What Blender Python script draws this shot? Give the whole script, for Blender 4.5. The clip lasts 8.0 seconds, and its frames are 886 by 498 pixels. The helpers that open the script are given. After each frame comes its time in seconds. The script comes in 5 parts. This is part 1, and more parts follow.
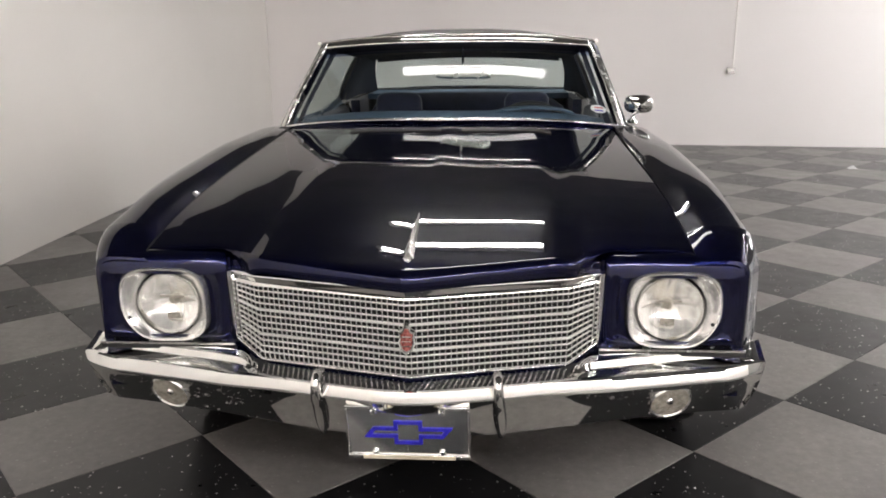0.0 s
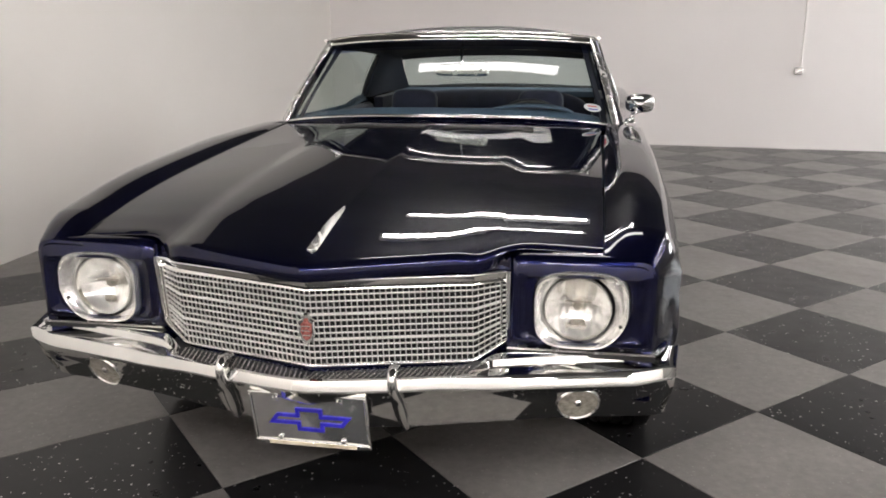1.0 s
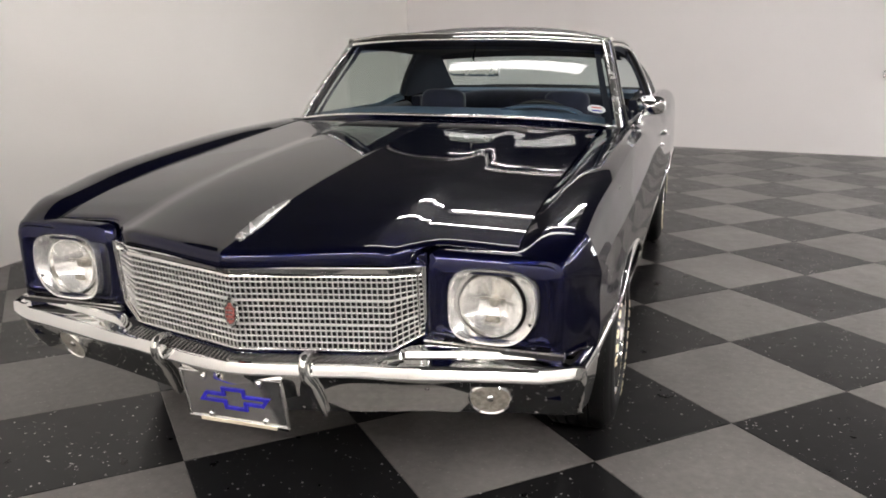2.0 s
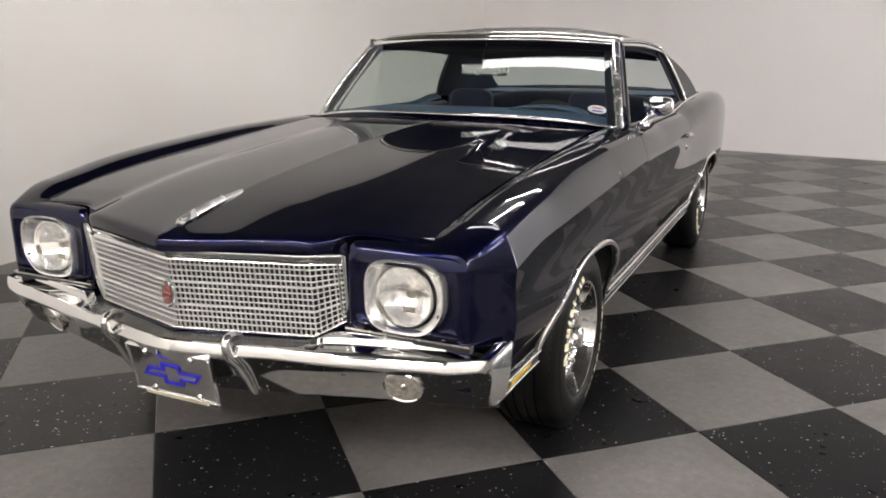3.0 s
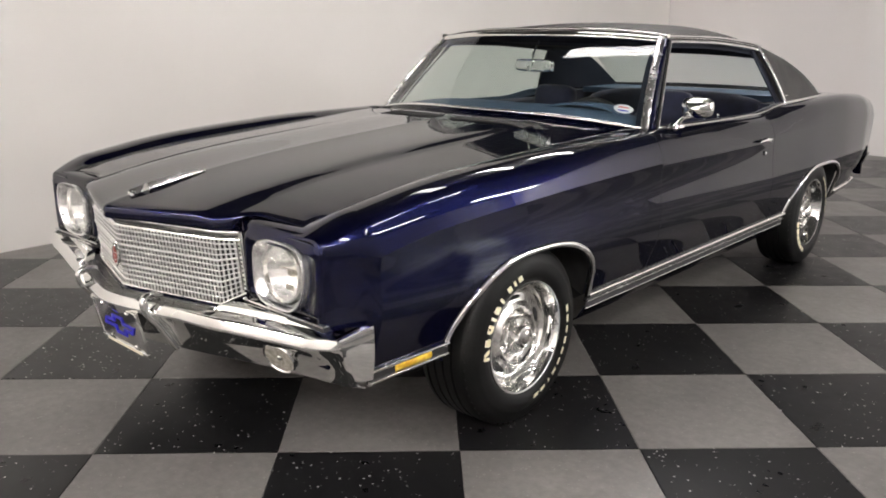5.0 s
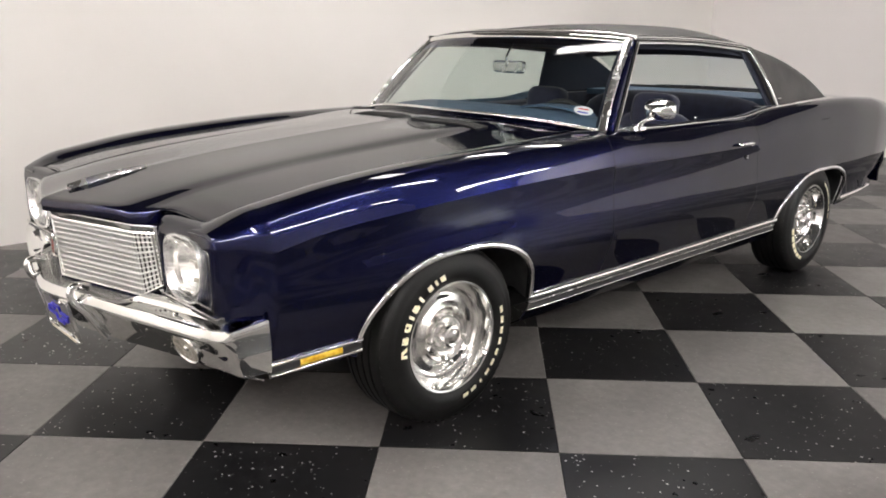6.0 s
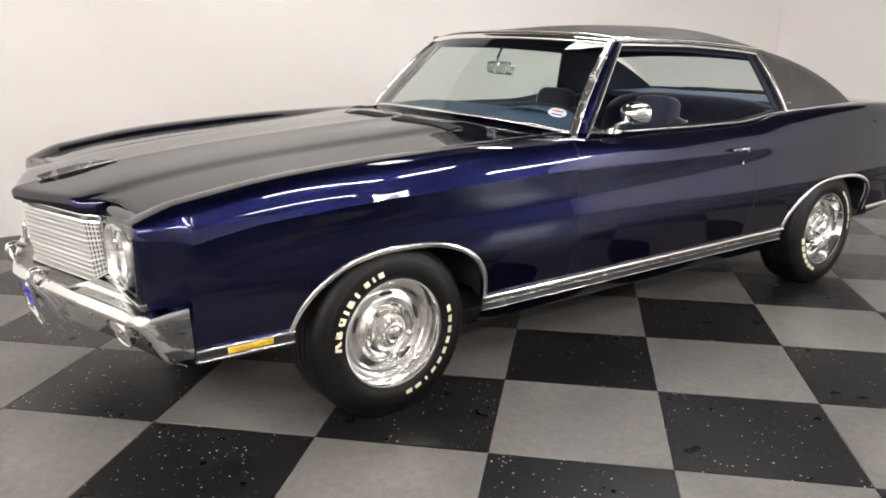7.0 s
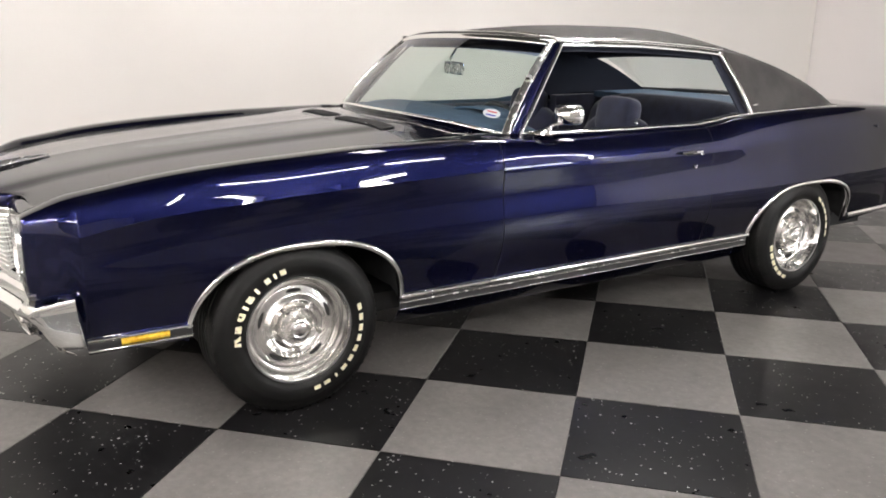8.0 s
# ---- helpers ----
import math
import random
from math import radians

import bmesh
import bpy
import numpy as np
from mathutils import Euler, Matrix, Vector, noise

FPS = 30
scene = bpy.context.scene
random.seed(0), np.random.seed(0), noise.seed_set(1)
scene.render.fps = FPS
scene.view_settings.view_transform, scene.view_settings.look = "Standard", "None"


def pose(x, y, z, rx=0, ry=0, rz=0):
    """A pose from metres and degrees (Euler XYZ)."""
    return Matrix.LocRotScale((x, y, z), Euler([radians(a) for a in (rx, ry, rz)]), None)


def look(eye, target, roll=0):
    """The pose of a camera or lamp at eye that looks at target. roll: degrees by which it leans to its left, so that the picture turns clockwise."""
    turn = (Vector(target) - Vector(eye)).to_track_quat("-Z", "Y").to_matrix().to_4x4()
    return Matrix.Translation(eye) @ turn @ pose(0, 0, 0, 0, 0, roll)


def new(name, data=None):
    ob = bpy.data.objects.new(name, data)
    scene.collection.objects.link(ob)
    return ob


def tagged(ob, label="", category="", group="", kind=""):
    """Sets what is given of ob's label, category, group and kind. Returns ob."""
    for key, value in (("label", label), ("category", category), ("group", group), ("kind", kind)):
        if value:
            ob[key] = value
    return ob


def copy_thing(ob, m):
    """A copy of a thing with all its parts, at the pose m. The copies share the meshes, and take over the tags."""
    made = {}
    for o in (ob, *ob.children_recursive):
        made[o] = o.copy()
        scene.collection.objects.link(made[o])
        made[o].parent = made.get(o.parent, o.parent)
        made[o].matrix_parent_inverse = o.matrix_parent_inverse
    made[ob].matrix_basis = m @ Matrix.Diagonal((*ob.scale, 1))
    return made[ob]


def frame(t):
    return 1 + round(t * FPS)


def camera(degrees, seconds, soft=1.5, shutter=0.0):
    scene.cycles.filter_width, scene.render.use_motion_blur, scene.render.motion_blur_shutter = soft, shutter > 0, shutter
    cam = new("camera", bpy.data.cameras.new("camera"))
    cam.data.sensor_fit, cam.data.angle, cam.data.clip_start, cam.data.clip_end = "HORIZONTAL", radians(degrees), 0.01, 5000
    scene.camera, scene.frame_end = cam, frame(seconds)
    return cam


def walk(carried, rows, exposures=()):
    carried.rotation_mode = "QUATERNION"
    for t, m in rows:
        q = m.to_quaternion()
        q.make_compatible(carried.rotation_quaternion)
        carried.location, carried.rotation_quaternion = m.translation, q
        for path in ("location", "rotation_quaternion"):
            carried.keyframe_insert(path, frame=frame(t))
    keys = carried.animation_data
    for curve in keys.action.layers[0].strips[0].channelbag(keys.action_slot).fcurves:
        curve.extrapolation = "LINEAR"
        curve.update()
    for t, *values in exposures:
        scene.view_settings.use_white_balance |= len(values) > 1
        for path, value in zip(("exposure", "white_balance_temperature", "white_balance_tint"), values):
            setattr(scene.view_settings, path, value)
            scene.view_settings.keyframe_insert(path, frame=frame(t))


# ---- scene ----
cam = camera(58.4, 8.0, soft=1.8)
PATH = [
    (0, (0.265, -2.826, 1.36), (0.083, -0.897, 0.861), -0.7),
    (0.5, (0.492, -2.807, 1.354), (0.216, -0.891, 0.854), -0.6),
    (1, (0.717, -2.783, 1.349), (0.325, -0.886, 0.849), -0.5),
    (2.5, (1.425, -2.666, 1.342), (0.677, -0.878, 0.847), -0.2),
    (3, (1.654, -2.592, 1.335), (0.791, -0.857, 0.842), -0.1),
    (3.5, (1.855, -2.511, 1.34), (0.856, -0.851, 0.842), 0.1),
    (4, (2.081, -2.407, 1.339), (0.933, -0.847, 0.842), 0.2),
    (4.5, (2.303, -2.265, 1.348), (1.052, -0.789, 0.841), 0.3),
    (6, (2.862, -1.781, 1.347), (1.42, -0.491, 0.841), 0.3),
    (6.5, (3.043, -1.6, 1.357), (1.538, -0.385, 0.846), 0.3),
    (7, (3.209, -1.411, 1.358), (1.634, -0.288, 0.849), 0.5),
    (7.5, (3.371, -1.186, 1.359), (1.757, -0.119, 0.85), 0.5),
    (8, (3.523, -0.949, 1.367), (1.867, 0.048, 0.855), 0.6),
]
EXPOSURES = [(0.0, 0.75), (3.0, 0.79), (4.5, 0.80), (6.0, 1.06), (8.0, 1.19)]
walk(cam, [(t, look(eye, target, roll)) for t, eye, target, roll in PATH], EXPOSURES)

# ---- world, lamps ----
world = bpy.data.worlds.new("world")
scene.world = world
world.use_nodes = True
world.node_tree.nodes["Background"].inputs["Color"].default_value = (0.75, 0.85, 1.0, 1)
world.node_tree.nodes["Background"].inputs["Strength"].default_value = 0.3

TUBE = 72.0          # radiance of the fluorescent tubes
CEILING = 3.6


# ---- materials ----
def material(name, color=(0.5, 0.5, 0.5), rough=0.5, metal=0.0, **more):
    m = bpy.data.materials.new(name)
    m.use_nodes = True
    b = m.node_tree.nodes["Principled BSDF"]
    b.inputs["Base Color"].default_value = (*color, 1)
    b.inputs["Roughness"].default_value = rough
    b.inputs["Metallic"].default_value = metal
    for key, value in more.items():
        b.inputs[key.replace("_", " ")].default_value = value
    return m


def node(m, kind, **sets):
    n = m.node_tree.nodes.new(kind)
    for key, value in sets.items():
        n.inputs[key.replace("_", " ")].default_value = value
    return n


def wire(m, a, out, b, inp):
    m.node_tree.links.new(a.outputs[out], b.inputs[inp])


def bsdf(m):
    return m.node_tree.nodes["Principled BSDF"]


def ramp(m, lo, hi, c0, c1):
    r = m.node_tree.nodes.new("ShaderNodeValToRGB")
    r.color_ramp.elements[0].position, r.color_ramp.elements[1].position = lo, hi
    r.color_ramp.elements[0].color, r.color_ramp.elements[1].color = (*c0, 1), (*c1, 1)
    return r


def grain(m, scale, strength, distance=0.002, detail=4.0, kind="ShaderNodeTexNoise"):
    """Fine relief from noise in object space."""
    tc = m.node_tree.nodes.new("ShaderNodeTexCoord")
    n = node(m, kind, Scale=scale)
    if kind == "ShaderNodeTexNoise":
        n.inputs["Detail"].default_value = detail
    wire(m, tc, "Object", n, "Vector")
    bump = node(m, "ShaderNodeBump", Strength=strength, Distance=distance)
    wire(m, n, 0 if kind == "ShaderNodeTexNoise" else "Distance", bump, "Height")
    wire(m, bump, "Normal", bsdf(m), "Normal")
    return tc, n, bump


def mottle(m, scale, c0, c1, lo=0.35, hi=0.65, detail=5.0):
    """Base colour that drifts between two tones."""
    tc = m.node_tree.nodes.new("ShaderNodeTexCoord")
    n = node(m, "ShaderNodeTexNoise", Scale=scale, Detail=detail)
    wire(m, tc, "Object", n, "Vector")
    r = ramp(m, lo, hi, c0, c1)
    wire(m, n, 0, r, "Fac")
    wire(m, r, "Color", bsdf(m), "Base Color")
    return r


def wear(m, scale, lo, hi):
    """Roughness that drifts between two values."""
    tc = m.node_tree.nodes.new("ShaderNodeTexCoord")
    n = node(m, "ShaderNodeTexNoise", Scale=scale, Detail=6.0)
    wire(m, tc, "Object", n, "Vector")
    mr = node(m, "ShaderNodeMapRange")
    mr.inputs["From Min"].default_value, mr.inputs["From Max"].default_value = 0.3, 0.7
    mr.inputs["To Min"].default_value, mr.inputs["To Max"].default_value = lo, hi
    wire(m, n, 0, mr, "Value")
    wire(m, mr, "Result", bsdf(m), "Roughness")


PAINT = material("blue_metallic_paint", (0.015, 0.02, 0.08), 0.25, 0.85, Specular_IOR_Level=0.1, Coat_Weight=1.0, Coat_Roughness=0.015, Coat_IOR=1.41)
bsdf(PAINT).inputs["Specular Tint"].default_value = (0.03, 0.03, 0.08, 1)
def flakes(m):
    tc = m.node_tree.nodes.new("ShaderNodeTexCoord")
    v = node(m, "ShaderNodeTexVoronoi", Scale=900.0)
    wire(m, tc, "Object", v, "Vector")
    r = ramp(m, 0.0, 1.0, (0.0024, 0.0031, 0.017), (0.0064, 0.0085, 0.053))
    wire(m, v, "Color", r, "Fac")
    wire(m, r, "Color", bsdf(m), "Base Color")
    n = node(m, "ShaderNodeTexNoise", Scale=60.0, Detail=2.0)
    wire(m, tc, "Object", n, "Vector")
    bump = node(m, "ShaderNodeBump", Strength=0.02, Distance=0.001)
    wire(m, n, 0, bump, "Height")
    wire(m, bump, "Normal", bsdf(m), "Coat Normal")
flakes(PAINT)

CHROME = material("chrome", (0.90, 0.90, 0.88), 0.06, 1.0)
wear(CHROME, 14.0, 0.02, 0.07)
SATIN = material("satin_metal", (0.80, 0.79, 0.77), 0.22, 1.0)
wear(SATIN, 25.0, 0.18, 0.30)
BRIGHT = material("bright_grille_metal", (0.86, 0.85, 0.82), 0.30, 0.5)
BEZEL = material("bright_lamp_bezel", (0.93, 0.92, 0.90), 0.24, 0.85)
grain(BEZEL, 90.0, 0.35, 0.003)
RIM = material("brushed_wheel_metal", (0.84, 0.82, 0.79), 0.3, 1.0)
wear(RIM, 18.0, 0.13, 0.24)
DARK = material("dark_cavity", (0.012, 0.012, 0.013), 0.7)
mottle(DARK, 20.0, (0.008, 0.008, 0.008), (0.02, 0.02, 0.02))
RUBBER = material("tyre_rubber", (0.005, 0.005, 0.005), 0.48, Specular_IOR_Level=0.24)
mottle(RUBBER, 12.0, (0.003, 0.003, 0.003), (0.007, 0.0066, 0.0063))
grain(RUBBER, 120.0, 0.15, 0.001)
BLACKRUBBER = material("seal_rubber", (0.015, 0.015, 0.016), 0.45)
VINYL = material("black_vinyl", (0.045, 0.042, 0.042), 0.55, Specular_IOR_Level=0.25)
mottle(VINYL, 9.0, (0.036, 0.034, 0.034), (0.056, 0.052, 0.05))
grain(VINYL, 420.0, 0.35, 0.001)
WHITERUB = material("raised_white_rubber", (0.85, 0.78, 0.55), 0.55)
mottle(WHITERUB, 60.0, (0.80, 0.72, 0.46), (0.92, 0.87, 0.68))
CLOTH = material("navy_cloth", (0.012, 0.016, 0.045), 0.85, Sheen_Weight=0.3)
mottle(CLOTH, 18.0, (0.006, 0.008, 0.025), (0.012, 0.015, 0.042))
grain(CLOTH, 300.0, 0.3, 0.001)
DASHMAT = material("blue_dash_vinyl", (0.03, 0.055, 0.095), 0.5)
mottle(DASHMAT, 15.0, (0.046, 0.080, 0.130), (0.066, 0.110, 0.170))
grain(DASHMAT, 260.0, 0.25, 0.001)
LINER = material("headliner_fabric", (0.02, 0.024, 0.04), 0.9)
grain(LINER, 200.0, 0.3, 0.001)
BOWL = material("lamp_reflector", (0.96, 0.95, 0.93), 0.24, 0.75)
PARKING = material("parking_lamp_reflector", (0.62, 0.58, 0.50), 0.35, 0.4)
mottle(PARKING, 70.0, (0.30, 0.28, 0.24), (0.58, 0.54, 0.47))
AMBER = material("amber_lens", (0.85, 0.55, 0.03), 0.15, Coat_Weight=1.0)
mottle(AMBER, 40.0, (0.62, 0.34, 0.02), (0.9, 0.66, 0.06))
RED = material("red_enamel", (0.25, 0.03, 0.03), 0.25, Coat_Weight=0.6)
mottle(RED, 220.0, (0.10, 0.02, 0.02), (0.42, 0.14, 0.12))
TAIL = material("red_lens", (0.25, 0.006, 0.006), 0.15, Coat_Weight=1.0)
PLATE = material("brushed_plate", (0.62, 0.62, 0.62), 0.08, 1.0)
wear(PLATE, 30.0, 0.05, 0.14)
BLUEINK = material("blue_enamel", (0.02, 0.015, 0.42), 0.35)
mottle(BLUEINK, 90.0, (0.015, 0.01, 0.34), (0.03, 0.022, 0.5))
CREAM = material("cream_plastic", (0.62, 0.56, 0.42), 0.4)
mottle(CREAM, 30.0, (0.55, 0.48, 0.34), (0.68, 0.63, 0.5))
PAPER = material("sticker_paper", (0.7, 0.7, 0.72), 0.5)
STICKRED = material("sticker_red", (0.6, 0.05, 0.06), 0.5)


def glass(name, tint, rough=0.0, body=0.0):
    """Thin clear pane: see-through with a tint and a mirror-like gloss that grows at grazing angles."""
    m = bpy.data.materials.new(name)
    m.use_nodes = True
    t = m.node_tree
    t.nodes.clear()
    out = t.nodes.new("ShaderNodeOutputMaterial")
    see = t.nodes.new("ShaderNodeBsdfTransparent")
    see.inputs["Color"].default_value = (*tint, 1)
    gloss = t.nodes.new("ShaderNodeBsdfGlossy")
    gloss.inputs["Roughness"].default_value = rough
    lw = t.nodes.new("ShaderNodeLayerWeight")
    lw.inputs["Blend"].default_value = 0.5
    pw = t.nodes.new("ShaderNodeMath")
    pw.operation = "POWER"
    pw.inputs[1].default_value = 5.0
    fres = t.nodes.new("ShaderNodeMath")
    fres.operation = "MULTIPLY_ADD"
    fres.inputs[1].default_value, fres.inputs[2].default_value = 0.92, 0.075
    t.links.new(lw.outputs["Facing"], pw.inputs[0])
    t.links.new(pw.outputs[0], fres.inputs[0])
    mix = t.nodes.new("ShaderNodeMixShader")
    t.links.new(fres.outputs[0], mix.inputs[0])
    t.links.new(see.outputs[0], mix.inputs[1])
    t.links.new(gloss.outputs[0], mix.inputs[2])
    t.links.new(mix.outputs[0], out.inputs[0])
    return m


GLASS = glass("windscreen_glass", (0.84, 0.90, 0.88))
CLEAR = glass("lamp_glass", (0.97, 0.97, 0.96))
SIDEGLASS = glass("side_glass", (0.84, 0.90, 0.87))
BAND = glass("tinted_sun_band", (0.10, 0.13, 0.28))
BANDEDGE = glass("tinted_sun_band_edge", (0.36, 0.42, 0.62))

def wall_paint(name, tone0, tone1):
    m = material(name, tone0, 0.55)
    mottle(m, 0.7, tone0, tone1, 0.3, 0.7)
    grain(m, 35.0, 0.12, 0.004)
    return m


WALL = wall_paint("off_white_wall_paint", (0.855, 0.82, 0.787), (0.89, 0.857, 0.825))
# cream hue is the wall's own; tone lowered to offset the nearby lamps' light
CREAM_WALL_DIMMED = wall_paint("cream_wall_dimmed", (0.82, 0.787, 0.745), (0.855, 0.823, 0.782))
# out-of-view east wall; grey stands for dark surroundings mirrored in the car's side
DARKENED_WALL = wall_paint("darkened_unseen_wall", (0.24, 0.235, 0.23), (0.28, 0.275, 0.27))
# rose hue is the wall's own; tone raised to make up for missing light
ROSE_WALL_LIFTED = wall_paint("rose_white_wall_lifted", (0.89, 0.853, 0.838), (0.92, 0.883, 0.87))
CEIL = material("dark_ceiling_paint", (0.05, 0.05, 0.05), 0.8)
mottle(CEIL, 1.2, (0.062, 0.061, 0.06), (0.088, 0.087, 0.085))


def tile_material(name, base0, base1, speck, amount, rough):
    """Vinyl floor tile: each tile a little different, chips of a second colour, scuffs."""
    m = material(name, base0, rough, Specular_IOR_Level=0.24)
    tc = m.node_tree.nodes.new("ShaderNodeTexCoord")
    geo = m.node_tree.nodes.new("ShaderNodeNewGeometry")
    big = node(m, "ShaderNodeTexNoise", Scale=2.2, Detail=6.0)
    wire(m, geo, "Position", big, "Vector")
    r = ramp(m, 0.3, 0.7, base0, base1)
    wire(m, big, 0, r, "Fac")
    info = m.node_tree.nodes.new("ShaderNodeObjectInfo")
    hsv = node(m, "ShaderNodeHueSaturation")
    mr = node(m, "ShaderNodeMapRange")
    mr.inputs["To Min"].default_value, mr.inputs["To Max"].default_value = 0.88, 1.12
    wire(m, info, "Random", mr, "Value")
    wire(m, mr, "Result", hsv, "Value")
    fine = node(m, "ShaderNodeTexNoise", Scale=28.0, Detail=5.0, Roughness=0.65)
    wire(m, geo, "Position", fine, "Vector")
    shade = node(m, "ShaderNodeMapRange")
    shade.inputs["From Min"].default_value, shade.inputs["From Max"].default_value = 0.3, 0.7
    shade.inputs["To Min"].default_value, shade.inputs["To Max"].default_value = 0.84, 1.16
    wire(m, fine, 0, shade, "Value")
    worn = node(m, "ShaderNodeHueSaturation")
    wire(m, shade, "Result", worn, "Value")
    wire(m, r, "Color", worn, "Color")
    wire(m, worn, "Color", hsv, "Color")
    vor = node(m, "ShaderNodeTexVoronoi", Scale=92.0, Randomness=1.0)
    wire(m, geo, "Position", vor, "Vector")
    sel = node(m, "ShaderNodeSeparateColor")
    wire(m, vor, "Color", sel, "Color")
    few = node(m, "ShaderNodeMath")
    few.operation = "GREATER_THAN"
    few.inputs[1].default_value = 1.0 - amount
    wire(m, sel, "Red", few, 0)
    near = node(m, "ShaderNodeMath")
    near.operation = "LESS_THAN"
    size = node(m, "ShaderNodeMath")
    size.operation = "MULTIPLY"
    size.inputs[1].default_value = 0.44
    wire(m, sel, "Green", size, 0)
    wire(m, vor, "Distance", near, 0)
    wire(m, size, 0, near, 1)
    both = node(m, "ShaderNodeMath")
    both.operation = "MULTIPLY"
    wire(m, few, 0, both, 0)
    wire(m, near, 0, both, 1)
    mix = m.node_tree.nodes.new("ShaderNodeMix")
    mix.data_type = "RGBA"
    fade = node(m, "ShaderNodeMath")
    fade.operation = "MULTIPLY"
    wire(m, both, 0, fade, 0)
    wire(m, sel, "Blue", fade, 1)
    wire(m, fade, 0, mix, 0)
    wire(m, hsv, "Color", mix, 6)
    mix.inputs[7].default_value = (*speck, 1)
    wire(m, mix, 2, bsdf(m), "Base Color")
    scuff = node(m, "ShaderNodeTexNoise", Scale=9.0, Detail=3.0)
    wire(m, geo, "Position", scuff, "Vector")
    rr = node(m, "ShaderNodeMapRange")
    rr.inputs["From Min"].default_value, rr.inputs["From Max"].default_value = 0.3, 0.7
    rr.inputs["To Min"].default_value, rr.inputs["To Max"].default_value = rough - 0.03, rough + 0.05
    wire(m, scuff, 0, rr, "Value")
    wire(m, rr, "Result", bsdf(m), "Roughness")
    bump = node(m, "ShaderNodeBump", Strength=0.01, Distance=0.001)
    wire(m, scuff, 0, bump, "Height")
    wire(m, bump, "Normal", bsdf(m), "Normal")
    return m


TILE_BLACK = tile_material("black_vinyl_tile", (0.006, 0.006, 0.0065), (0.011, 0.0105, 0.011), (0.52, 0.51, 0.49), 0.15, 0.30)
TILE_GREY = tile_material("grey_vinyl_tile", (0.120, 0.112, 0.106), (0.174, 0.163, 0.154), (0.215, 0.203, 0.193), 0.30, 0.32)
SEAM = material("tile_seam", (0.02, 0.019, 0.018), 0.8)
LAMP = bpy.data.materials.new("fluorescent_tube")
LAMP.use_nodes = True
LAMP.node_tree.nodes.clear()
_o = LAMP.node_tree.nodes.new("ShaderNodeOutputMaterial")
_e = LAMP.node_tree.nodes.new("ShaderNodeEmission")
_e.inputs["Color"].default_value = (1.0, 0.957, 0.938, 1)
_e.inputs["Strength"].default_value = TUBE
LAMP.node_tree.links.new(_e.outputs[0], _o.inputs[0])
PANEL = bpy.data.materials.new("glowing_diffuser")
PANEL.use_nodes = True
PANEL.node_tree.nodes.clear()
_o = PANEL.node_tree.nodes.new("ShaderNodeOutputMaterial")
_e = PANEL.node_tree.nodes.new("ShaderNodeEmission")
_e.inputs["Color"].default_value = (1.0, 0.957, 0.938, 1)
_e.inputs["Strength"].default_value = 8.5
PANEL.node_tree.links.new(_e.outputs[0], _o.inputs[0])
DAYLIGHT = bpy.data.materials.new("frosted_daylit_pane")
DAYLIGHT.use_nodes = True
DAYLIGHT.node_tree.nodes.clear()
_o = DAYLIGHT.node_tree.nodes.new("ShaderNodeOutputMaterial")
_e = DAYLIGHT.node_tree.nodes.new("ShaderNodeEmission")
_e.inputs["Color"].default_value = (0.95, 0.98, 1.0, 1)
_e.inputs["Strength"].default_value = 12.0
DAYLIGHT.node_tree.links.new(_e.outputs[0], _o.inputs[0])
SCREEN = material("dark_screen_metal", (0.05, 0.05, 0.052), 0.35, 0.6)
FINS = material("bright_grille_fins", (0.60, 0.59, 0.57), 0.36, 0.5)
HOUSING = material("white_enamel_housing", (0.75, 0.74, 0.72), 0.4)


# ---- mesh helpers ----
def pchip(xs, ys):
    """A smooth curve through given knots that never overshoots."""
    xs, ys = np.array(xs, float), np.array(ys, float)
    h, d = np.diff(xs), np.diff(ys) / np.diff(xs)
    m = np.zeros(len(xs))
    m[0], m[-1] = d[0], d[-1]
    for i in range(1, len(xs) - 1):
        if d[i - 1] * d[i] > 0:
            w1, w2 = 2 * h[i] + h[i - 1], h[i] + 2 * h[i - 1]
            m[i] = (w1 + w2) / (w1 / d[i - 1] + w2 / d[i])

    def f(x):
        x = np.clip(x, xs[0], xs[-1])
        i = int(np.clip(np.searchsorted(xs, x) - 1, 0, len(xs) - 2))
        t = (x - xs[i]) / h[i]
        return float((1 + 2 * t) * (1 - t) ** 2 * ys[i] + t * (1 - t) ** 2 * h[i] * m[i] + t * t * (3 - 2 * t) * ys[i + 1] + t * t * (t - 1) * h[i] * m[i + 1])
    return f


def catmull(pts, n):
    """n points along a smooth line through the given points, evenly spaced."""
    p = [Vector(q) for q in pts]
    p = [p[0] * 2 - p[1], *p, p[-1] * 2 - p[-2]]
    dense = []
    for i in range(1, len(p) - 2):
        for k in range(12):
            t = k / 12
            dense.append(0.5 * ((2 * p[i]) + (p[i + 1] - p[i - 1]) * t + (2 * p[i - 1] - 5 * p[i] + 4 * p[i + 1] - p[i + 2]) * t * t + (3 * p[i] - p[i - 1] - 3 * p[i + 1] + p[i + 2]) * t ** 3))
    dense.append(p[-2])
    return even(dense, n)


def even(dense, n):
    s = [0.0]
    for a, b in zip(dense, dense[1:]):
        s.append(s[-1] + (b - a).length)
    out = []
    for k in range(n):
        g = s[-1] * k / (n - 1)
        i = min(max(int(np.searchsorted(s, g)) - 1, 0), len(dense) - 2)
        w = s[i + 1] - s[i]
        out.append(dense[i].lerp(dense[i + 1], 0 if w == 0 else (g - s[i]) / w))
    return out


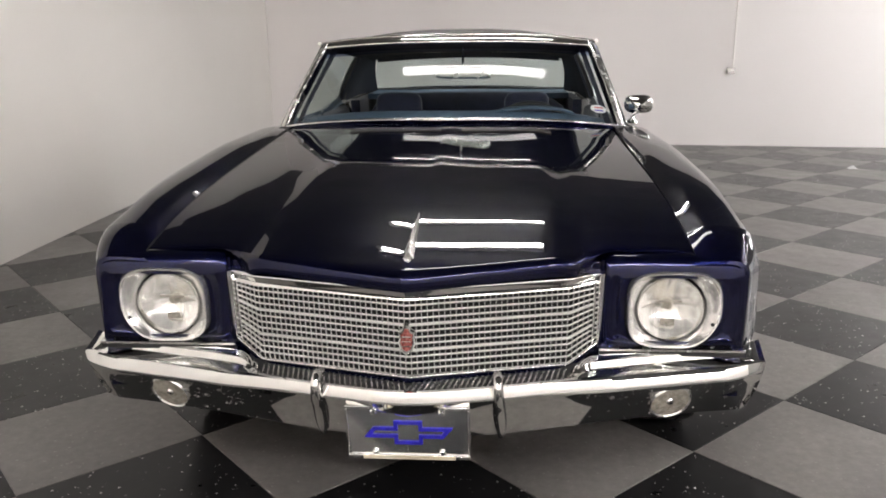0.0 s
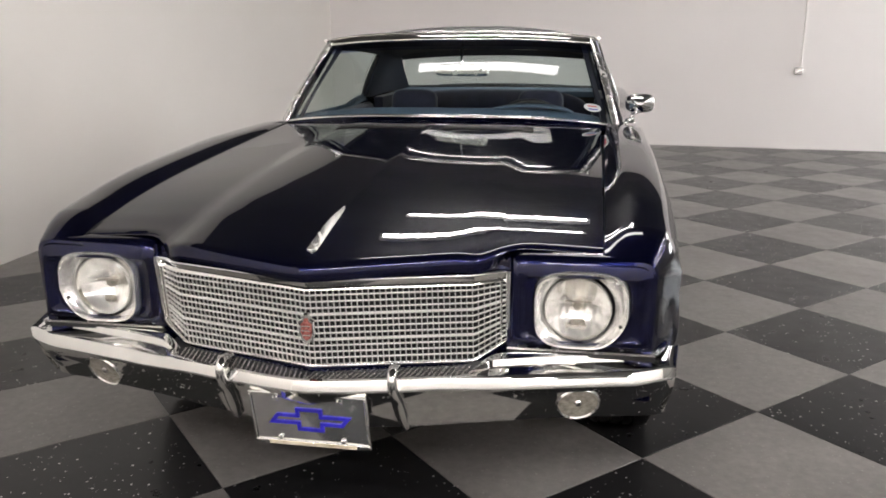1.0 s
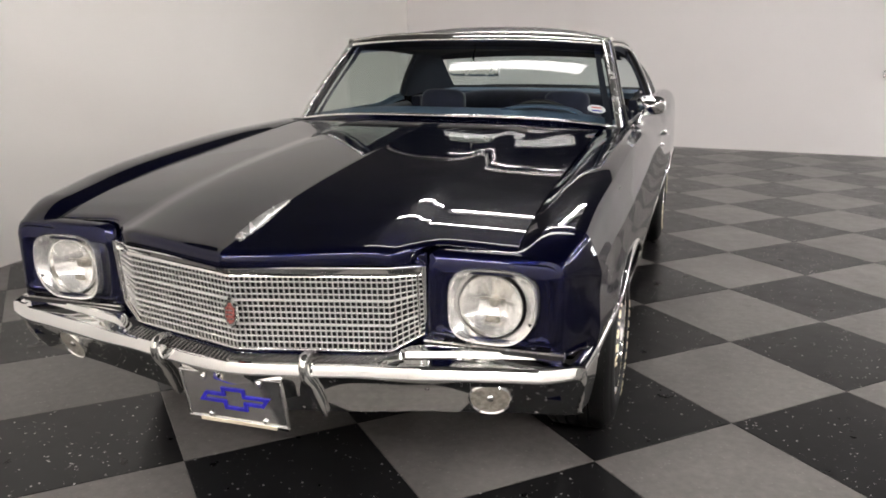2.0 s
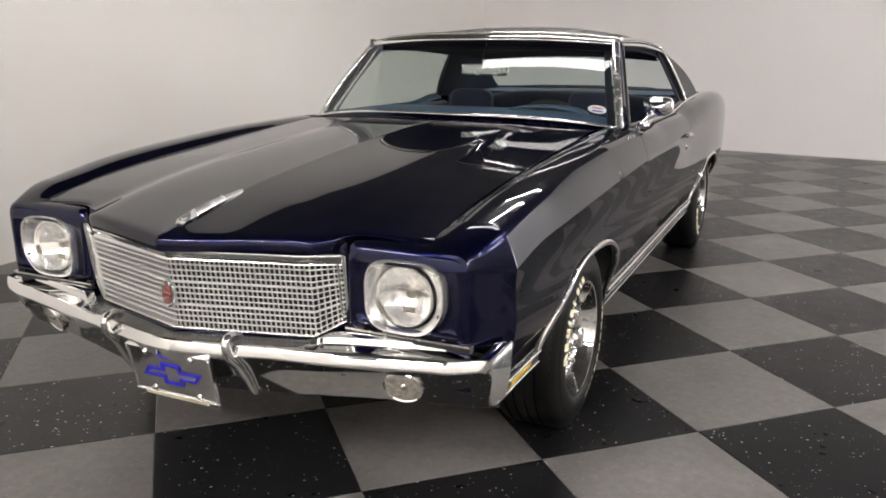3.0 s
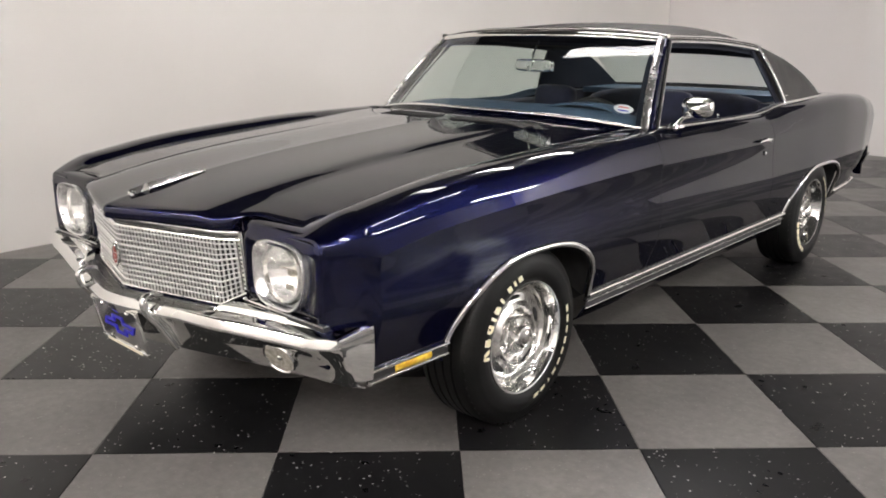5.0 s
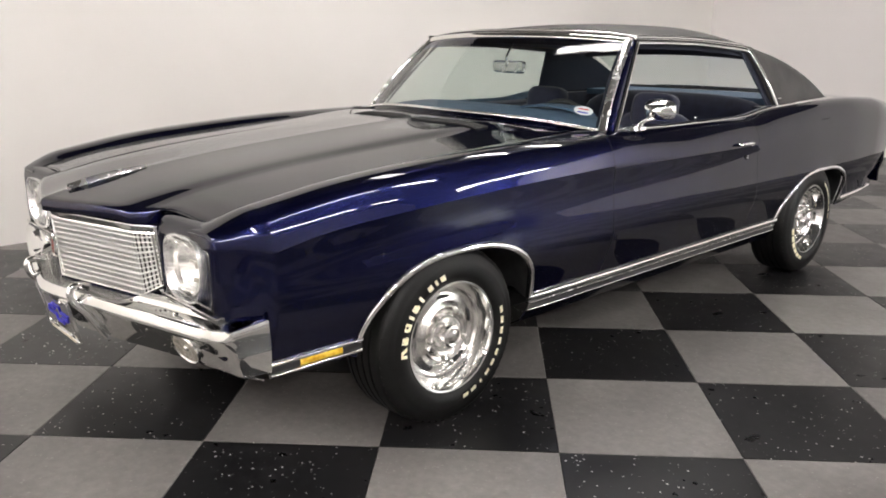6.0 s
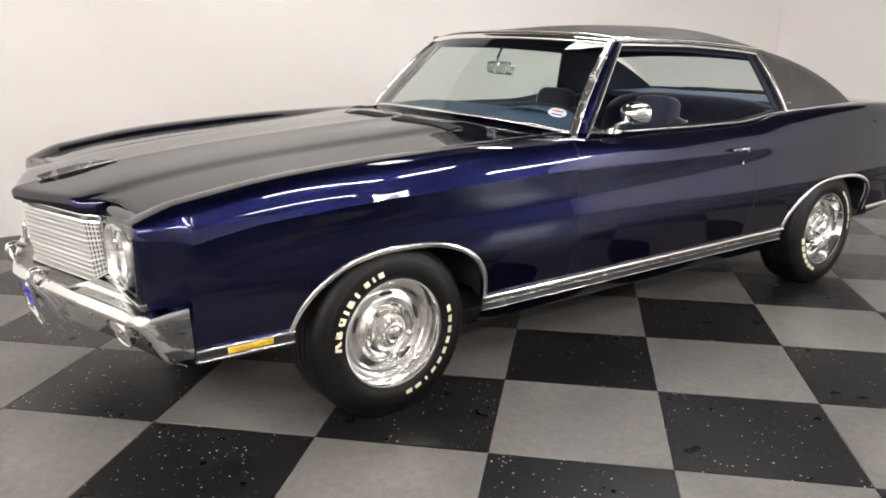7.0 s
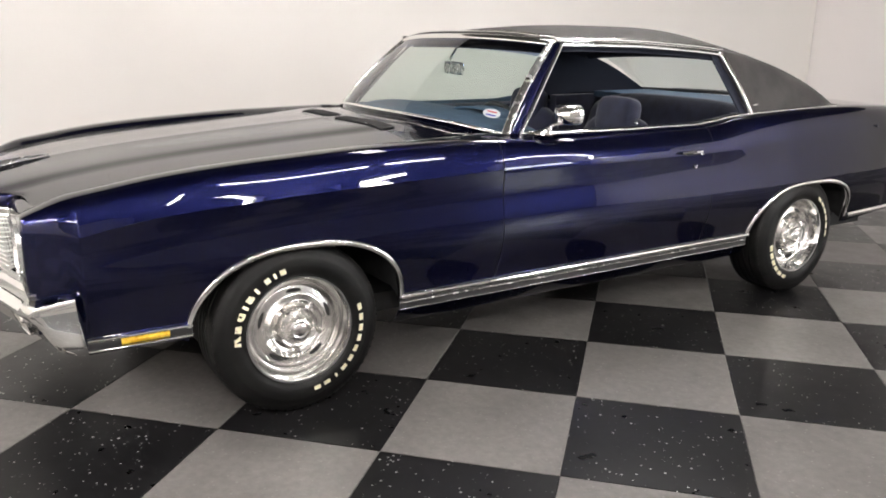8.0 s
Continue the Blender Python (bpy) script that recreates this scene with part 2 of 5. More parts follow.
def mesh_of(name, verts, faces, mat, sharp=38, mats=None, flip=False):
    if flip:
        faces = [tuple(reversed(f)) for f in faces]
    me = bpy.data.meshes.new(name)
    me.from_pydata([tuple(v) for v in verts], [], faces)
    me.update()
    bm = bmesh.new()
    bm.from_mesh(me)
    bmesh.ops.remove_doubles(bm, verts=bm.verts, dist=1e-6)
    for f in bm.faces:
        f.smooth = sharp > 0
    for e in bm.edges:
        if len(e.link_faces) != 2 or e.calc_face_angle(0) > radians(sharp):
            e.smooth = False
    bm.to_mesh(me)
    bm.free()
    for m in (mats or [mat]):
        me.materials.append(m)
    return me


def ease(a, b, x):
    t = min(max((x - a) / (b - a), 0), 1)
    return t * t * (3 - 2 * t)


LEANS = []


def lean(v):
    """The car's upper body sits a little wide and high on the passenger's side."""
    x, y, z = v
    if x >= 0:
        return v
    f = ease(-0.9, 0.9, y) * ease(0.45, 0.95, z) * (1 - 0.75 * ease(1.0, 1.36, z))
    return (x * (1 + 0.038 * f), y, z + 0.005 * f * min(1, -x / 0.7))


def part(name, verts, faces, mat, parent=None, label="", sharp=38, solid=0.0, bevel=0.0, flip=False, rim=False):
    if LEANS:
        verts = [lean(v) for v in verts]
    ob = new(name, mesh_of(name, verts, faces, mat, sharp, flip=flip))
    if parent:
        ob.parent = parent
    if label:
        ob["label"] = label
    if solid:
        md = ob.modifiers.new("thickness", "SOLIDIFY")
        md.thickness, md.offset = abs(solid), -1 if solid > 0 else 1
        if mat is PAINT and rim:
            # panel edges take the dark material, so the gaps' shade is painted on
            ob.data.materials.append(DARK)
            md.material_offset_rim = 1
    if bevel:
        md = ob.modifiers.new("rounding", "BEVEL")
        md.width, md.segments, md.limit_method, md.angle_limit = bevel, 2, "ANGLE", radians(35)
    return ob


def sheet(P, close_u=False, close_v=False):
    """Vertices and quads of a grid of points, rows by columns."""
    n, m = len(P), len(P[0])
    V = [v for row in P for v in row]
    F = []
    for i in range(n if close_u else n - 1):
        for j in range(m if close_v else m - 1):
            a, b = i * m + j, i * m + (j + 1) % m
            c, d = ((i + 1) % n) * m + (j + 1) % m, ((i + 1) % n) * m + j
            F.append((a, b, c, d))
    return V, F


def join(*pieces):
    V, F = [], []
    for v, f in pieces:
        k = len(V)
        V += list(v)
        F += [tuple(i + k for i in g) for g in f]
    return V, F


def box(x0, x1, y0, y1, z0, z1):
    V = [(x, y, z) for x in (x0, x1) for y in (y0, y1) for z in (z0, z1)]
    return V, [(0, 1, 3, 2), (4, 6, 7, 5), (0, 4, 5, 1), (2, 3, 7, 6), (0, 2, 6, 4), (1, 5, 7, 3)]


def frames_on(path, out):
    """Side directions along a path whose outward directions are given."""
    n = len(path)
    res = []
    for i in range(n):
        t = (Vector(path[min(i + 1, n - 1)]) - Vector(path[max(i - 1, 0)])).normalized()
        o = Vector(out[i] if isinstance(out, list) else out)
        o = (o - t * o.dot(t)).normalized()
        res.append((Vector(path[i]), o, t.cross(o).normalized()))
    return res


def strip(path, w, h, out, n=6, sink=0.004):
    """A domed moulding of width w and height h along a path, with closed ends."""
    prof = [(-w / 2, -sink)] + [(-w / 2 * math.cos(math.pi * k / n), h * (0.35 + 0.65 * math.sin(math.pi * k / n))) for k in range(n + 1)] + [(w / 2, -sink)]
    rows = [[p + o * b + s * a for a, b in prof] for p, o, s in frames_on(path, out)]
    V, F = sheet(rows, close_v=True)
    m = len(prof)
    F += [tuple(range(m)), tuple(reversed(range(len(V) - m, len(V))))]
    return V, F


def tube(path, r, n=10, ends=True):
    """A round bar along a path; r may be a list."""
    path = [Vector(p) for p in path]
    rows, last = [], None
    for i, p in enumerate(path):
        t = (path[min(i + 1, len(path) - 1)] - path[max(i - 1, 0)]).normalized()
        ref = last if last is not None else (Vector((0, 0, 1)) if abs(t.z) < 0.9 else Vector((1, 0, 0)))
        u = (ref - t * ref.dot(t)).normalized()
        last = u
        v = t.cross(u)
        q = r[i] if isinstance(r, (list, tuple)) else r
        rows.append([p + (u * math.cos(2 * math.pi * k / n) + v * math.sin(2 * math.pi * k / n)) * q for k in range(n)])
    V, F = sheet(rows, close_v=True)
    if ends:
        F += [tuple(range(n)), tuple(reversed(range(len(V) - n, len(V))))]
    return V, F


def lathe(prof, n=32, axis="x"):
    """A turned body from (radius, along) pairs."""
    rows = []
    for r, a in prof:
        row = []
        for k in range(n):
            c, s = math.cos(2 * math.pi * k / n), math.sin(2 * math.pi * k / n)
            row.append((a, r * c, r * s) if axis == "x" else (r * c, a, r * s) if axis == "y" else (r * c, r * s, a))
        rows.append(row)
    return sheet(rows, close_v=True)


def moved(vf, m):
    return [m @ Vector(v) for v in vf[0]], vf[1]


def mirrored(vf, s):
    if s > 0:
        return vf
    return [(-v[0], v[1], v[2]) for v in vf[0]], [tuple(reversed(f)) for f in vf[1]]


# ---- room ----
def slab_wall(name, a, b, thick, label, paint=None, z1=CEILING):
    """An upright wall from a to b (plan), thickness to the left of the way from a to b."""
    a, b = Vector((*a, 0)), Vector((*b, 0))
    n = Vector((-(b - a).y, (b - a).x, 0)).normalized() * thick
    base = [a, b, b + n, a + n]
    V = [Vector((p.x, p.y, z)) for z in (-0.1, z1) for p in base]
    F = [(3, 2, 1, 0), (4, 5, 6, 7)] + [(i, (i + 1) % 4, 4 + (i + 1) % 4, 4 + i) for i in range(4)]
    return tagged(part(name, V, F, paint or WALL, sharp=0), label, "wall", kind="structure")


slab_wall("wall_west", (-2.70, -6.2), (-3.42, 9.02), 0.2, "long cream-white wall beside the car, lightly mottled, toned down against the lamp light", CREAM_WALL_DIMMED)
slab_wall("wall_north_west", (-3.60, 9.05), (-0.61, 8.732), 0.2, "rose-white back wall, set back a little, colour lightened in place of light", ROSE_WALL_LIFTED)

slab_wall("wall_north", (-0.61, 8.654), (9.2, 7.38), 0.28, "rose-white back wall with a shallow step, colour lightened in place of light", ROSE_WALL_LIFTED)


def wall_with_window():
    """The east wall with an opening for a frosted window."""
    x0, x1, y0, y1, z0, z1 = 7.4, 7.6, 5.9, 7.35, 0.9, 2.15
    V, F = join(box(x0, x1, -6.2, y0, -0.1, CEILING), box(x0, x1, y1, 7.8, -0.1, CEILING), box(x0, x1, y0, y1, -0.1, z0), box(x0, x1, y0, y1, z1, CEILING))
    tagged(part("wall_east", V, F, DARKENED_WALL, sharp=0), "unseen wall with one window, greyed to darken the reflections in the car", "wall", kind="structure")
    win = tagged(new("window_1"), "bright frosted window in a white frame", "window", kind="structure")
    win.location = (x0, 0, 0)
    part("pane", *box(0.08, 0.10, y0 + 0.03, y1 - 0.03, z0 + 0.03, z1 - 0.03), DAYLIGHT, win, "glowing frosted pane")
    ym = (y0 + y1) / 2
    for n, b_ in (("window_frame", (0.05, 0.13, y0, y0 + 0.05, z0, z1)), ("window_frame", (0.05, 0.13, y1 - 0.05, y1, z0, z1)), ("window_frame", (0.05, 0.13, y0 + 0.05, y1 - 0.05, z0, z0 + 0.05)), ("window_frame", (0.05, 0.13, y0 + 0.05, y1 - 0.05, z1 - 0.05, z1)), ("mullion", (0.06, 0.12, ym - 0.02, ym + 0.02, z0 + 0.05, z1 - 0.05))):
        part(n, *box(*b_), HOUSING, win)
    part("window_sill", *box(-0.05, 0.05, y0 - 0.05, y1 + 0.05, z0 - 0.03, z0 - 0.001), HOUSING, win)


wall_with_window()
slab_wall("wall_south", (7.6, -6.0), (-2.9, -6.0), 0.2, "plain off-white wall behind the viewer")
tagged(part("ceiling", *box(-4, 9.4, -9.2, 9.4, CEILING, CEILING + 0.15), CEIL, sharp=0), "plain dark ceiling over the showroom", "ceiling", kind="structure")
floor = tagged(part("floor", *box(-4, 9.4, -9.2, 9.4, -0.2, -0.0045), SEAM, sharp=0), "checkered floor of large black and grey vinyl tiles", "floor", kind="structure")


def conduit():
    y = 8.64 - (3.05 + 0.5) * 0.13 - 0.035
    base = tagged(new("wall_conduit"), "thin painted conduit with a small box on the back wall", "conduit")
    base.location = (3.05, y, 0.985)
    pipe = tube([(0.03, 0, z) for z in (0.03, 0.3, 1.2, CEILING - 0.97)], 0.011, 8)
    part("pipe", *pipe, WALL, base)
    part("outlet_box", *box(-0.045, 0.055, -0.02, 0.034, -0.035, 0.045), SATIN, base, "small grey metal outlet box", bevel=0.006)


conduit()


def floor_scrap():
    rng = random.Random(4)
    rows = []
    for i in range(7):
        rows.append([(0.09 * (i / 6 - 0.5) + rng.uniform(-.006, .006), 0.07 * (j / 5 - 0.5) + rng.uniform(-.006, .006), 0.004 + (0.045 * math.sin(math.pi * i / 6) * math.sin(math.pi * j / 5)) * rng.uniform(0.5, 1.1)) for j in range(6)])
    ob = part("paper_scrap", *sheet(rows), PAPER, sharp=20, solid=0.002)
    ob.location = (3.9, 6.1, 0.0)
    tagged(ob, "small crumpled white scrap lying on the tiles", "scrap")


floor_scrap()


def strip_light(length, tubes, r=0.019):
    """A batten lamp with one or two tubes that hangs under the ceiling."""
    base = tagged(new("ceiling_light"), "fluorescent batten lamp under the dark ceiling, the two-tube ones added as fill", "lamp", "fluorescent battens")
    h = length / 2
    part("housing", *box(-h, h, -0.05 * tubes, 0.05 * tubes, -0.06, 0.0), HOUSING, base, bevel=0.008)
    for y in ((-0.055, 0.055) if tubes == 2 else (0.0,)):
        part("tube", *tube([(-h + 0.03, y, -0.085), (0, y, -0.085), (h - 0.03, y, -0.085)], r, 10), LAMP, base, "glowing fluorescent tube")
        for x in (-h + 0.02, h - 0.02):
            part("tube_holder", *box(x - 0.012, x + 0.012, y - 0.02, y + 0.02, -0.105, -0.058), HOUSING, base)
    return base


def panel_light(length, width):
    """A wide ceiling lamp with a glowing diffuser."""
    base = tagged(new("ceiling_light"), "wide ceiling lamp with a glowing white diffuser", "lamp", "diffuser lamps")
    h, w = length / 2, width / 2
    part("housing", *box(-h - 0.02, h + 0.02, -w - 0.02, w + 0.02, -0.06, 0.0), HOUSING, base, bevel=0.008)
    part("diffuser", *box(-h, h, -w, w, -0.085, -0.058), PANEL, base, "glowing diffuser", bevel=0.02)
    return base


# panel and single tubes sit where reflections place them; two-tube battens are added fill
over_car = panel_light(1.95, 0.22)
over_car.matrix_basis = pose(0.15, 1.57, CEILING - 0.02)
for length, tubes, spots in ((2.3, 2, [(1.5, -4.6, 0), (-1.2, -4.6, 0), (4.2, -4.6, 0), (4.9, -1.6, 0), (6.6, -3.2, 90), (6.3, 6.4, 90)]),
                             (1.8, 1, [(-0.12, 2.80, 0), (-0.12, 3.72, 0)]),
                             (1.9, 1, [(6.2, 1.75, 90)]),
                             (1.7, 1, [(4.0, 1.35, 90), (5.35, 0.05, 0)]),
                             (0.8, 1, [(6.2, 3.35, 90), (4.0, 2.75, 90)])):
    first = strip_light(length, tubes, 0.016 if length == 1.8 else 0.019)
    for k, (x, y, r) in enumerate(spots):
        m = pose(x, y, CEILING - 0.02, 0, 0, r)
        if k == 0:
            first.matrix_basis = m
        else:
            copy_thing(first, m)


# ---- the car: local axes, y from the nose to the tail, front axle at 0 ----
car = tagged(new("car"), "dark metallic blue two-door coupe with black vinyl roof", "car")
car.matrix_basis = pose(-0.0175, 0, 0, 0, 0, 1.12)
LEANS.append(car)

# lengthwise curves of the side: position of each line across the section
K = [-0.705, -0.57, -0.48, -0.30, 0.0, 0.45, 0.9, 1.12, 1.5, 2.1, 2.45, 2.9, 3.3, 3.8, 4.16]
LINES = {
    "low": ([.872, .874, .876, .880, .885, .890, .892, .892, .892, .892, .895, .895, .890, .870, .83],
            [.33] * 13 + [.36, .40]),
    "sill": ([.884, .886, .888, .894, .905, .912, .915, .915, .915, .915, .918, .920, .915, .895, .85],
             [.42] * 13 + [.44, .46]),
    "mid": ([.930, .934, .938, .948, .957, .962, .963, .962, .961, .961, .964, .969, .967, .948, .90],
             [.58] * 13 + [.59, .60]),
    "under": ([.928, .930, .932, .940, .947, .952, .951, .950, .949, .948, .952, .961, .965, .952, .912],
             [.70, .705, .715, .73, .745, .755, .76, .76, .76, .76, .76, .765, .765, .755, .73]),
    "crease": ([.931, .934, .938, .947, .955, .957, .955, .953, .951, .948, .950, .958, .962, .950, .915],
             [.764, .789, .802, .816, .833, .848, .856, .858, .861, .866, .877, .885, .888, .875, .845]),
    "over": ([.90, .90, .905, .918, .922, .926, .930, .932, .932, .930, .938, .950, .954, .938, .90],
             [.82, .838, .853, .872, .893, .910, .914, .911, .908, .910, .926, .948, .954, .938, .905]),
    "brow": ([.85, .856, .862, .875, .880, .884, .890, .899, .903, .903, .913, .925, .928, .910, .87],
             [.87, .893, .905, .925, .945, .962, .964, .955, .948, .949, .972, .998, 1.005, .988, .95]),
    "peak": ([.79, .79, .79, .79, .79, .795, .815, .852, .865, .865, .872, .880, .882, .862, .825],
             [.882, .903, .917, .937, .957, .977, .985, .975, .968, .967, .993, 1.018, 1.026, 1.010, .975]),
    "gap": ([.727, .728, .729, .730, .733, .737, .752, .83, .835, .835, .842, .838, .815, .79, .77],
            [.859, .882, .894, .913, .934, .960, .982, .979, .972, .970, 1.004, 1.015, 1.022, 1.006, .978]),
}
# on the front fender the shoulder is a broad facet, domed between peak and crease
for name_, part_, dome in (("brow", 0.40, 0.055), ("over", 0.70, 0.038)):
    xs_, zs_ = list(LINES[name_][0]), list(LINES[name_][1])
    for i_, y_ in enumerate(K):
        share = max(0.0, min(1.0, (1.5 - y_) / 0.9))
        a_ = Vector((LINES["peak"][0][i_], LINES["peak"][1][i_], 0))
        b_ = Vector((LINES["crease"][0][i_], LINES["crease"][1][i_], 0))
        d_ = (b_ - a_).normalized()
        q_ = a_.lerp(b_, part_) + Vector((-d_.y, d_.x, 0)) * dome * min(1.0, (b_ - a_).length / 0.20)
        xs_[i_] += (q_.x - xs_[i_]) * share
        zs_[i_] += (q_.y - zs_[i_]) * share
    LINES[name_] = (xs_, zs_)
# the nose, where the chamfered front corner meets the lamp surround
NOSE_Y, EDGE_Y = -0.850, -0.705
NOSE = {"low": (.850, .33), "sill": (.853, .42), "mid": (.857, .58), "under": (.860, .71), "crease": (.861, .788), "over": (.852, .813), "brow": (.832, .825), "peak": (.79, .826), "gap": (.727, .823)}
ORDER = ["low", "sill", "mid", "under", "crease", "over", "brow", "peak", "gap"]
CURVES = {k: (pchip(K, v[0]), pchip(K, v[1])) for k, v in LINES.items()}


def section(y):
    """Lower and upper outline of the body's side at y, as (x, z) points."""
    c = [Vector((CURVES[k][0](y), CURVES[k][1](y), 0)) for k in ORDER]
    if y < EDGE_Y:
        t = min(1.0, (EDGE_Y - y) / (EDGE_Y - NOSE_Y))
        c = [p.lerp(Vector((*NOSE[k], 0)), t if i < 5 else t ** 1.35) for i, (k, p) in enumerate(zip(ORDER, c))]
    return catmull(c[:5], 40), catmull(c[4:], 30)


def side_x(y, z):
    lo, hi = section(y)
    pts = lo + hi
    return float(np.interp(z, [p.y for p in pts], [p.x for p in pts])) if z < hi[-1].y else hi[-1].x


def arch(y, c, half, z0, top, e=2.6, g=2.2):
    u = abs((y - c) / half)
    return z0 + (top - z0) * (1 - u ** e) ** (1 / g) if u < 1 else z0


FRONT_ARCH = (0.022, 0.414, 0.345, 0.655)
REAR_ARCH = (2.97, 0.445, 0.345, 0.632, 3.0, 2.2)


def bottom(y):
    b = 0.335
    if y < -0.40:
        b = 0.36 + 0.21 * min(max((-0.715 - y) / 0.03, 0), 1)
    b = max(b, arch(y, *FRONT_ARCH), arch(y, *REAR_ARCH))
    if y > 3.41:
        b = 0.345 + 0.05 * (y - 3.41)
    return b


def ys(y0, y1, step=0.035):
    """Stations, denser where the wheel arches start."""
    marks = [y0, y1]
    n = max(2, int((y1 - y0) / step))
    marks += [y0 + (y1 - y0) * k / n for k in range(n)]
    for c, h in ((0.022, 0.414), (2.97, 0.445)):
        for s in (-1, 1):
            marks += [c + s * h * q for q in (1.0, 0.997, 0.985, 0.96, 0.93, 0.89, 0.84)]
    marks += [EDGE_Y - 0.004, EDGE_Y, EDGE_Y + 0.004]
    marks = sorted(m for m in marks if y0 <= m <= y1)
    out = [marks[0]]
    for m in marks[1:]:
        if m - out[-1] > 5e-4:
            out.append(m)
    return out


def side_panel(y0, y1, top=True, lo_n=20):
    rows = []
    for y in ys(y0, y1):
        lo, hi = section(y)
        zb = bottom(y)
        zs = [p.y for p in lo]
        cut = [Vector((float(np.interp(zb, zs, [p.x for p in lo])), zb, 0))] + [p for p in lo if p.y > zb + 1e-4]
        pts = even(cut, lo_n) + even(hi, 18)[1:]
        rows.append([(p.x, y, p.y) for p in pts])
    if y0 < -0.8:
        # the front edge rolls in behind the lamp surround
        first = rows[0]
        rows = [[(x - q, y0 - d, z - q * (z - 0.62) / 0.3) for x, _, z in first] for q, d in ((0.030, 0.006), (0.016, 0.009), (0.005, 0.006))] + rows
    return sheet(rows)


GAP = 0.0022
PANELS = {}
for s in (1, -1):
    side = "driver" if s > 0 else "passenger"
    PANELS["fender", s] = part("front_fender", *mirrored(side_panel(NOSE_Y, 0.885), s), PAINT, car, sharp=17, solid=0.012, flip=True, rim=True)
    PANELS["door", s] = part("door", *mirrored(side_panel(0.885 + GAP * 2, 2.155), s), PAINT, car, solid=0.012, flip=True, rim=True)
    PANELS["quarter", s] = part("rear_quarter_panel", *mirrored(side_panel(2.155 + GAP * 2, 4.16), s), PAINT, car, solid=0.012, flip=True, rim=True)

# dark sheets behind the door gaps stand in for the shade inside them
for s in (1, -1):
    for y in (0.887, 2.157):
        lo, hi = section(y)
        rows = [[(p.x - 0.008, y + d, p.y) for p in lo[::3] + hi[1::3]] for d in (-0.03, 0.03)]
        part("panel_gap", *mirrored(sheet(rows), s), DARK, car, sharp=0)

# hood
ZC = pchip([-1.05, -0.98, -0.9, -0.72, -0.5, -0.2, 0.2, 0.5, 0.8], [.828, .846, .862, .893, .923, .953, .984, 1.003, 1.018])


def hood_front(x):
    return pchip([0, .36, .415, .455, .50, .53, .727], [-1.045, -.935, -.912, -.865, -.83, -.818, -.812])(abs(x))


def hood_rear(x):
    return 0.505 + 0.335 * (abs(x) / 0.73) ** 2.6


def hood_z(x, y):
    x = abs(x)
    c, g = ZC(y), CURVES["gap"][1](y)
    if y < EDGE_Y:
        g += (NOSE["gap"][1] - g) * (EDGE_Y - y) / (EDGE_Y - NOSE_Y)
    d = max(c - g, 0.02)
    f = pchip([0, .03, .36, .45, .52, .73], [0, .05, .30, .66, .74, 1.0])(x)
    return c - d * f


def hood():
    xs = [k / 24 * 0.7235 for k in range(25)] + [.415, .455, .38, .01, .02]
    xs = sorted(set(round(x, 4) for x in xs))
    xs = [-x for x in reversed(xs)] + xs[1:]
    rows = []
    for x in xs:
        f, r = hood_front(x), hood_rear(x)
        inner = abs(x) < 0.47
        drop = 0.040 if inner else 0.006
        col = [(x, f + 0.02, hood_z(x, f) - drop - 0.004), (x, f + 0.004, hood_z(x, f) - drop), (x, f - 0.001, hood_z(x, f) - 0.014 if inner else hood_z(x, f) - 0.004), (x, f + 0.004, hood_z(x, f + 0.006) - 0.004)]
        n = 44
        for k in range(n + 1):
            y = f + 0.014 + (r - f - 0.014) * (k / n) ** 1.15
            col.append((x, y, hood_z(x, y)))
        rows.append(col)
    return sheet(rows)


part("hood", *hood(), PAINT, car, "long creased hood", solid=0.008, sharp=50, flip=True)


def ornament():
    path = [(0, y, ZC(y) + 0.004) for y in np.linspace(-0.955, -0.672, 14)]
    rows = []
    for i, p in enumerate(path):
        t = i / 13
        w = 0.004 + 0.010 * (1 - t) ** 0.7
        h = 0.006 + 0.012 * math.sin(math.pi * min(1, 0.25 + t * 0.75))
        rows.append([(p[0] + w * (1 - k / 4), p[1], p[2] - 0.006 + (h + 0.003) * (1 - abs(k - 4) / 4) ** 0.8) for k in range(9)])
    V, F = sheet(rows)
    F += [tuple(range(9)), tuple(reversed(range(len(V) - 9, len(V))))]
    return V, F


part("hood_ornament", *ornament(), SATIN, car, "slim chrome spear on the hood", flip=True)

# windscreen
def ws_base(x):
    q = abs(x) / 0.797
    return Vector((x, 0.80 + 0.200 * q ** 2.2, 1.030 - 0.056 * q ** 2.8))


def ws_top(x):
    q = abs(x) / 0.672
    return Vector((x, 1.25 + 0.097 * q ** 2.2, 1.388 - 0.026 * q ** 2.6))


def ws_point(u, v):
    """u across (-1..1), v from the base to the top."""
    a, b = ws_base(u * 0.797), ws_top(u * 0.672)
    p = a.lerp(b, v)
    return p + Vector((0, -0.62, 0.78)) * (0.022 * 4 * v * (1 - v))


def ws_grid(v0, v1, nu=40, nv=14, inset=0.0):
    return sheet([[ws_point(-1 + 2 * i / nu, v0 + (v1 - v0) * j / nv) for j in range(nv + 1)] for i in range(nu + 1)])


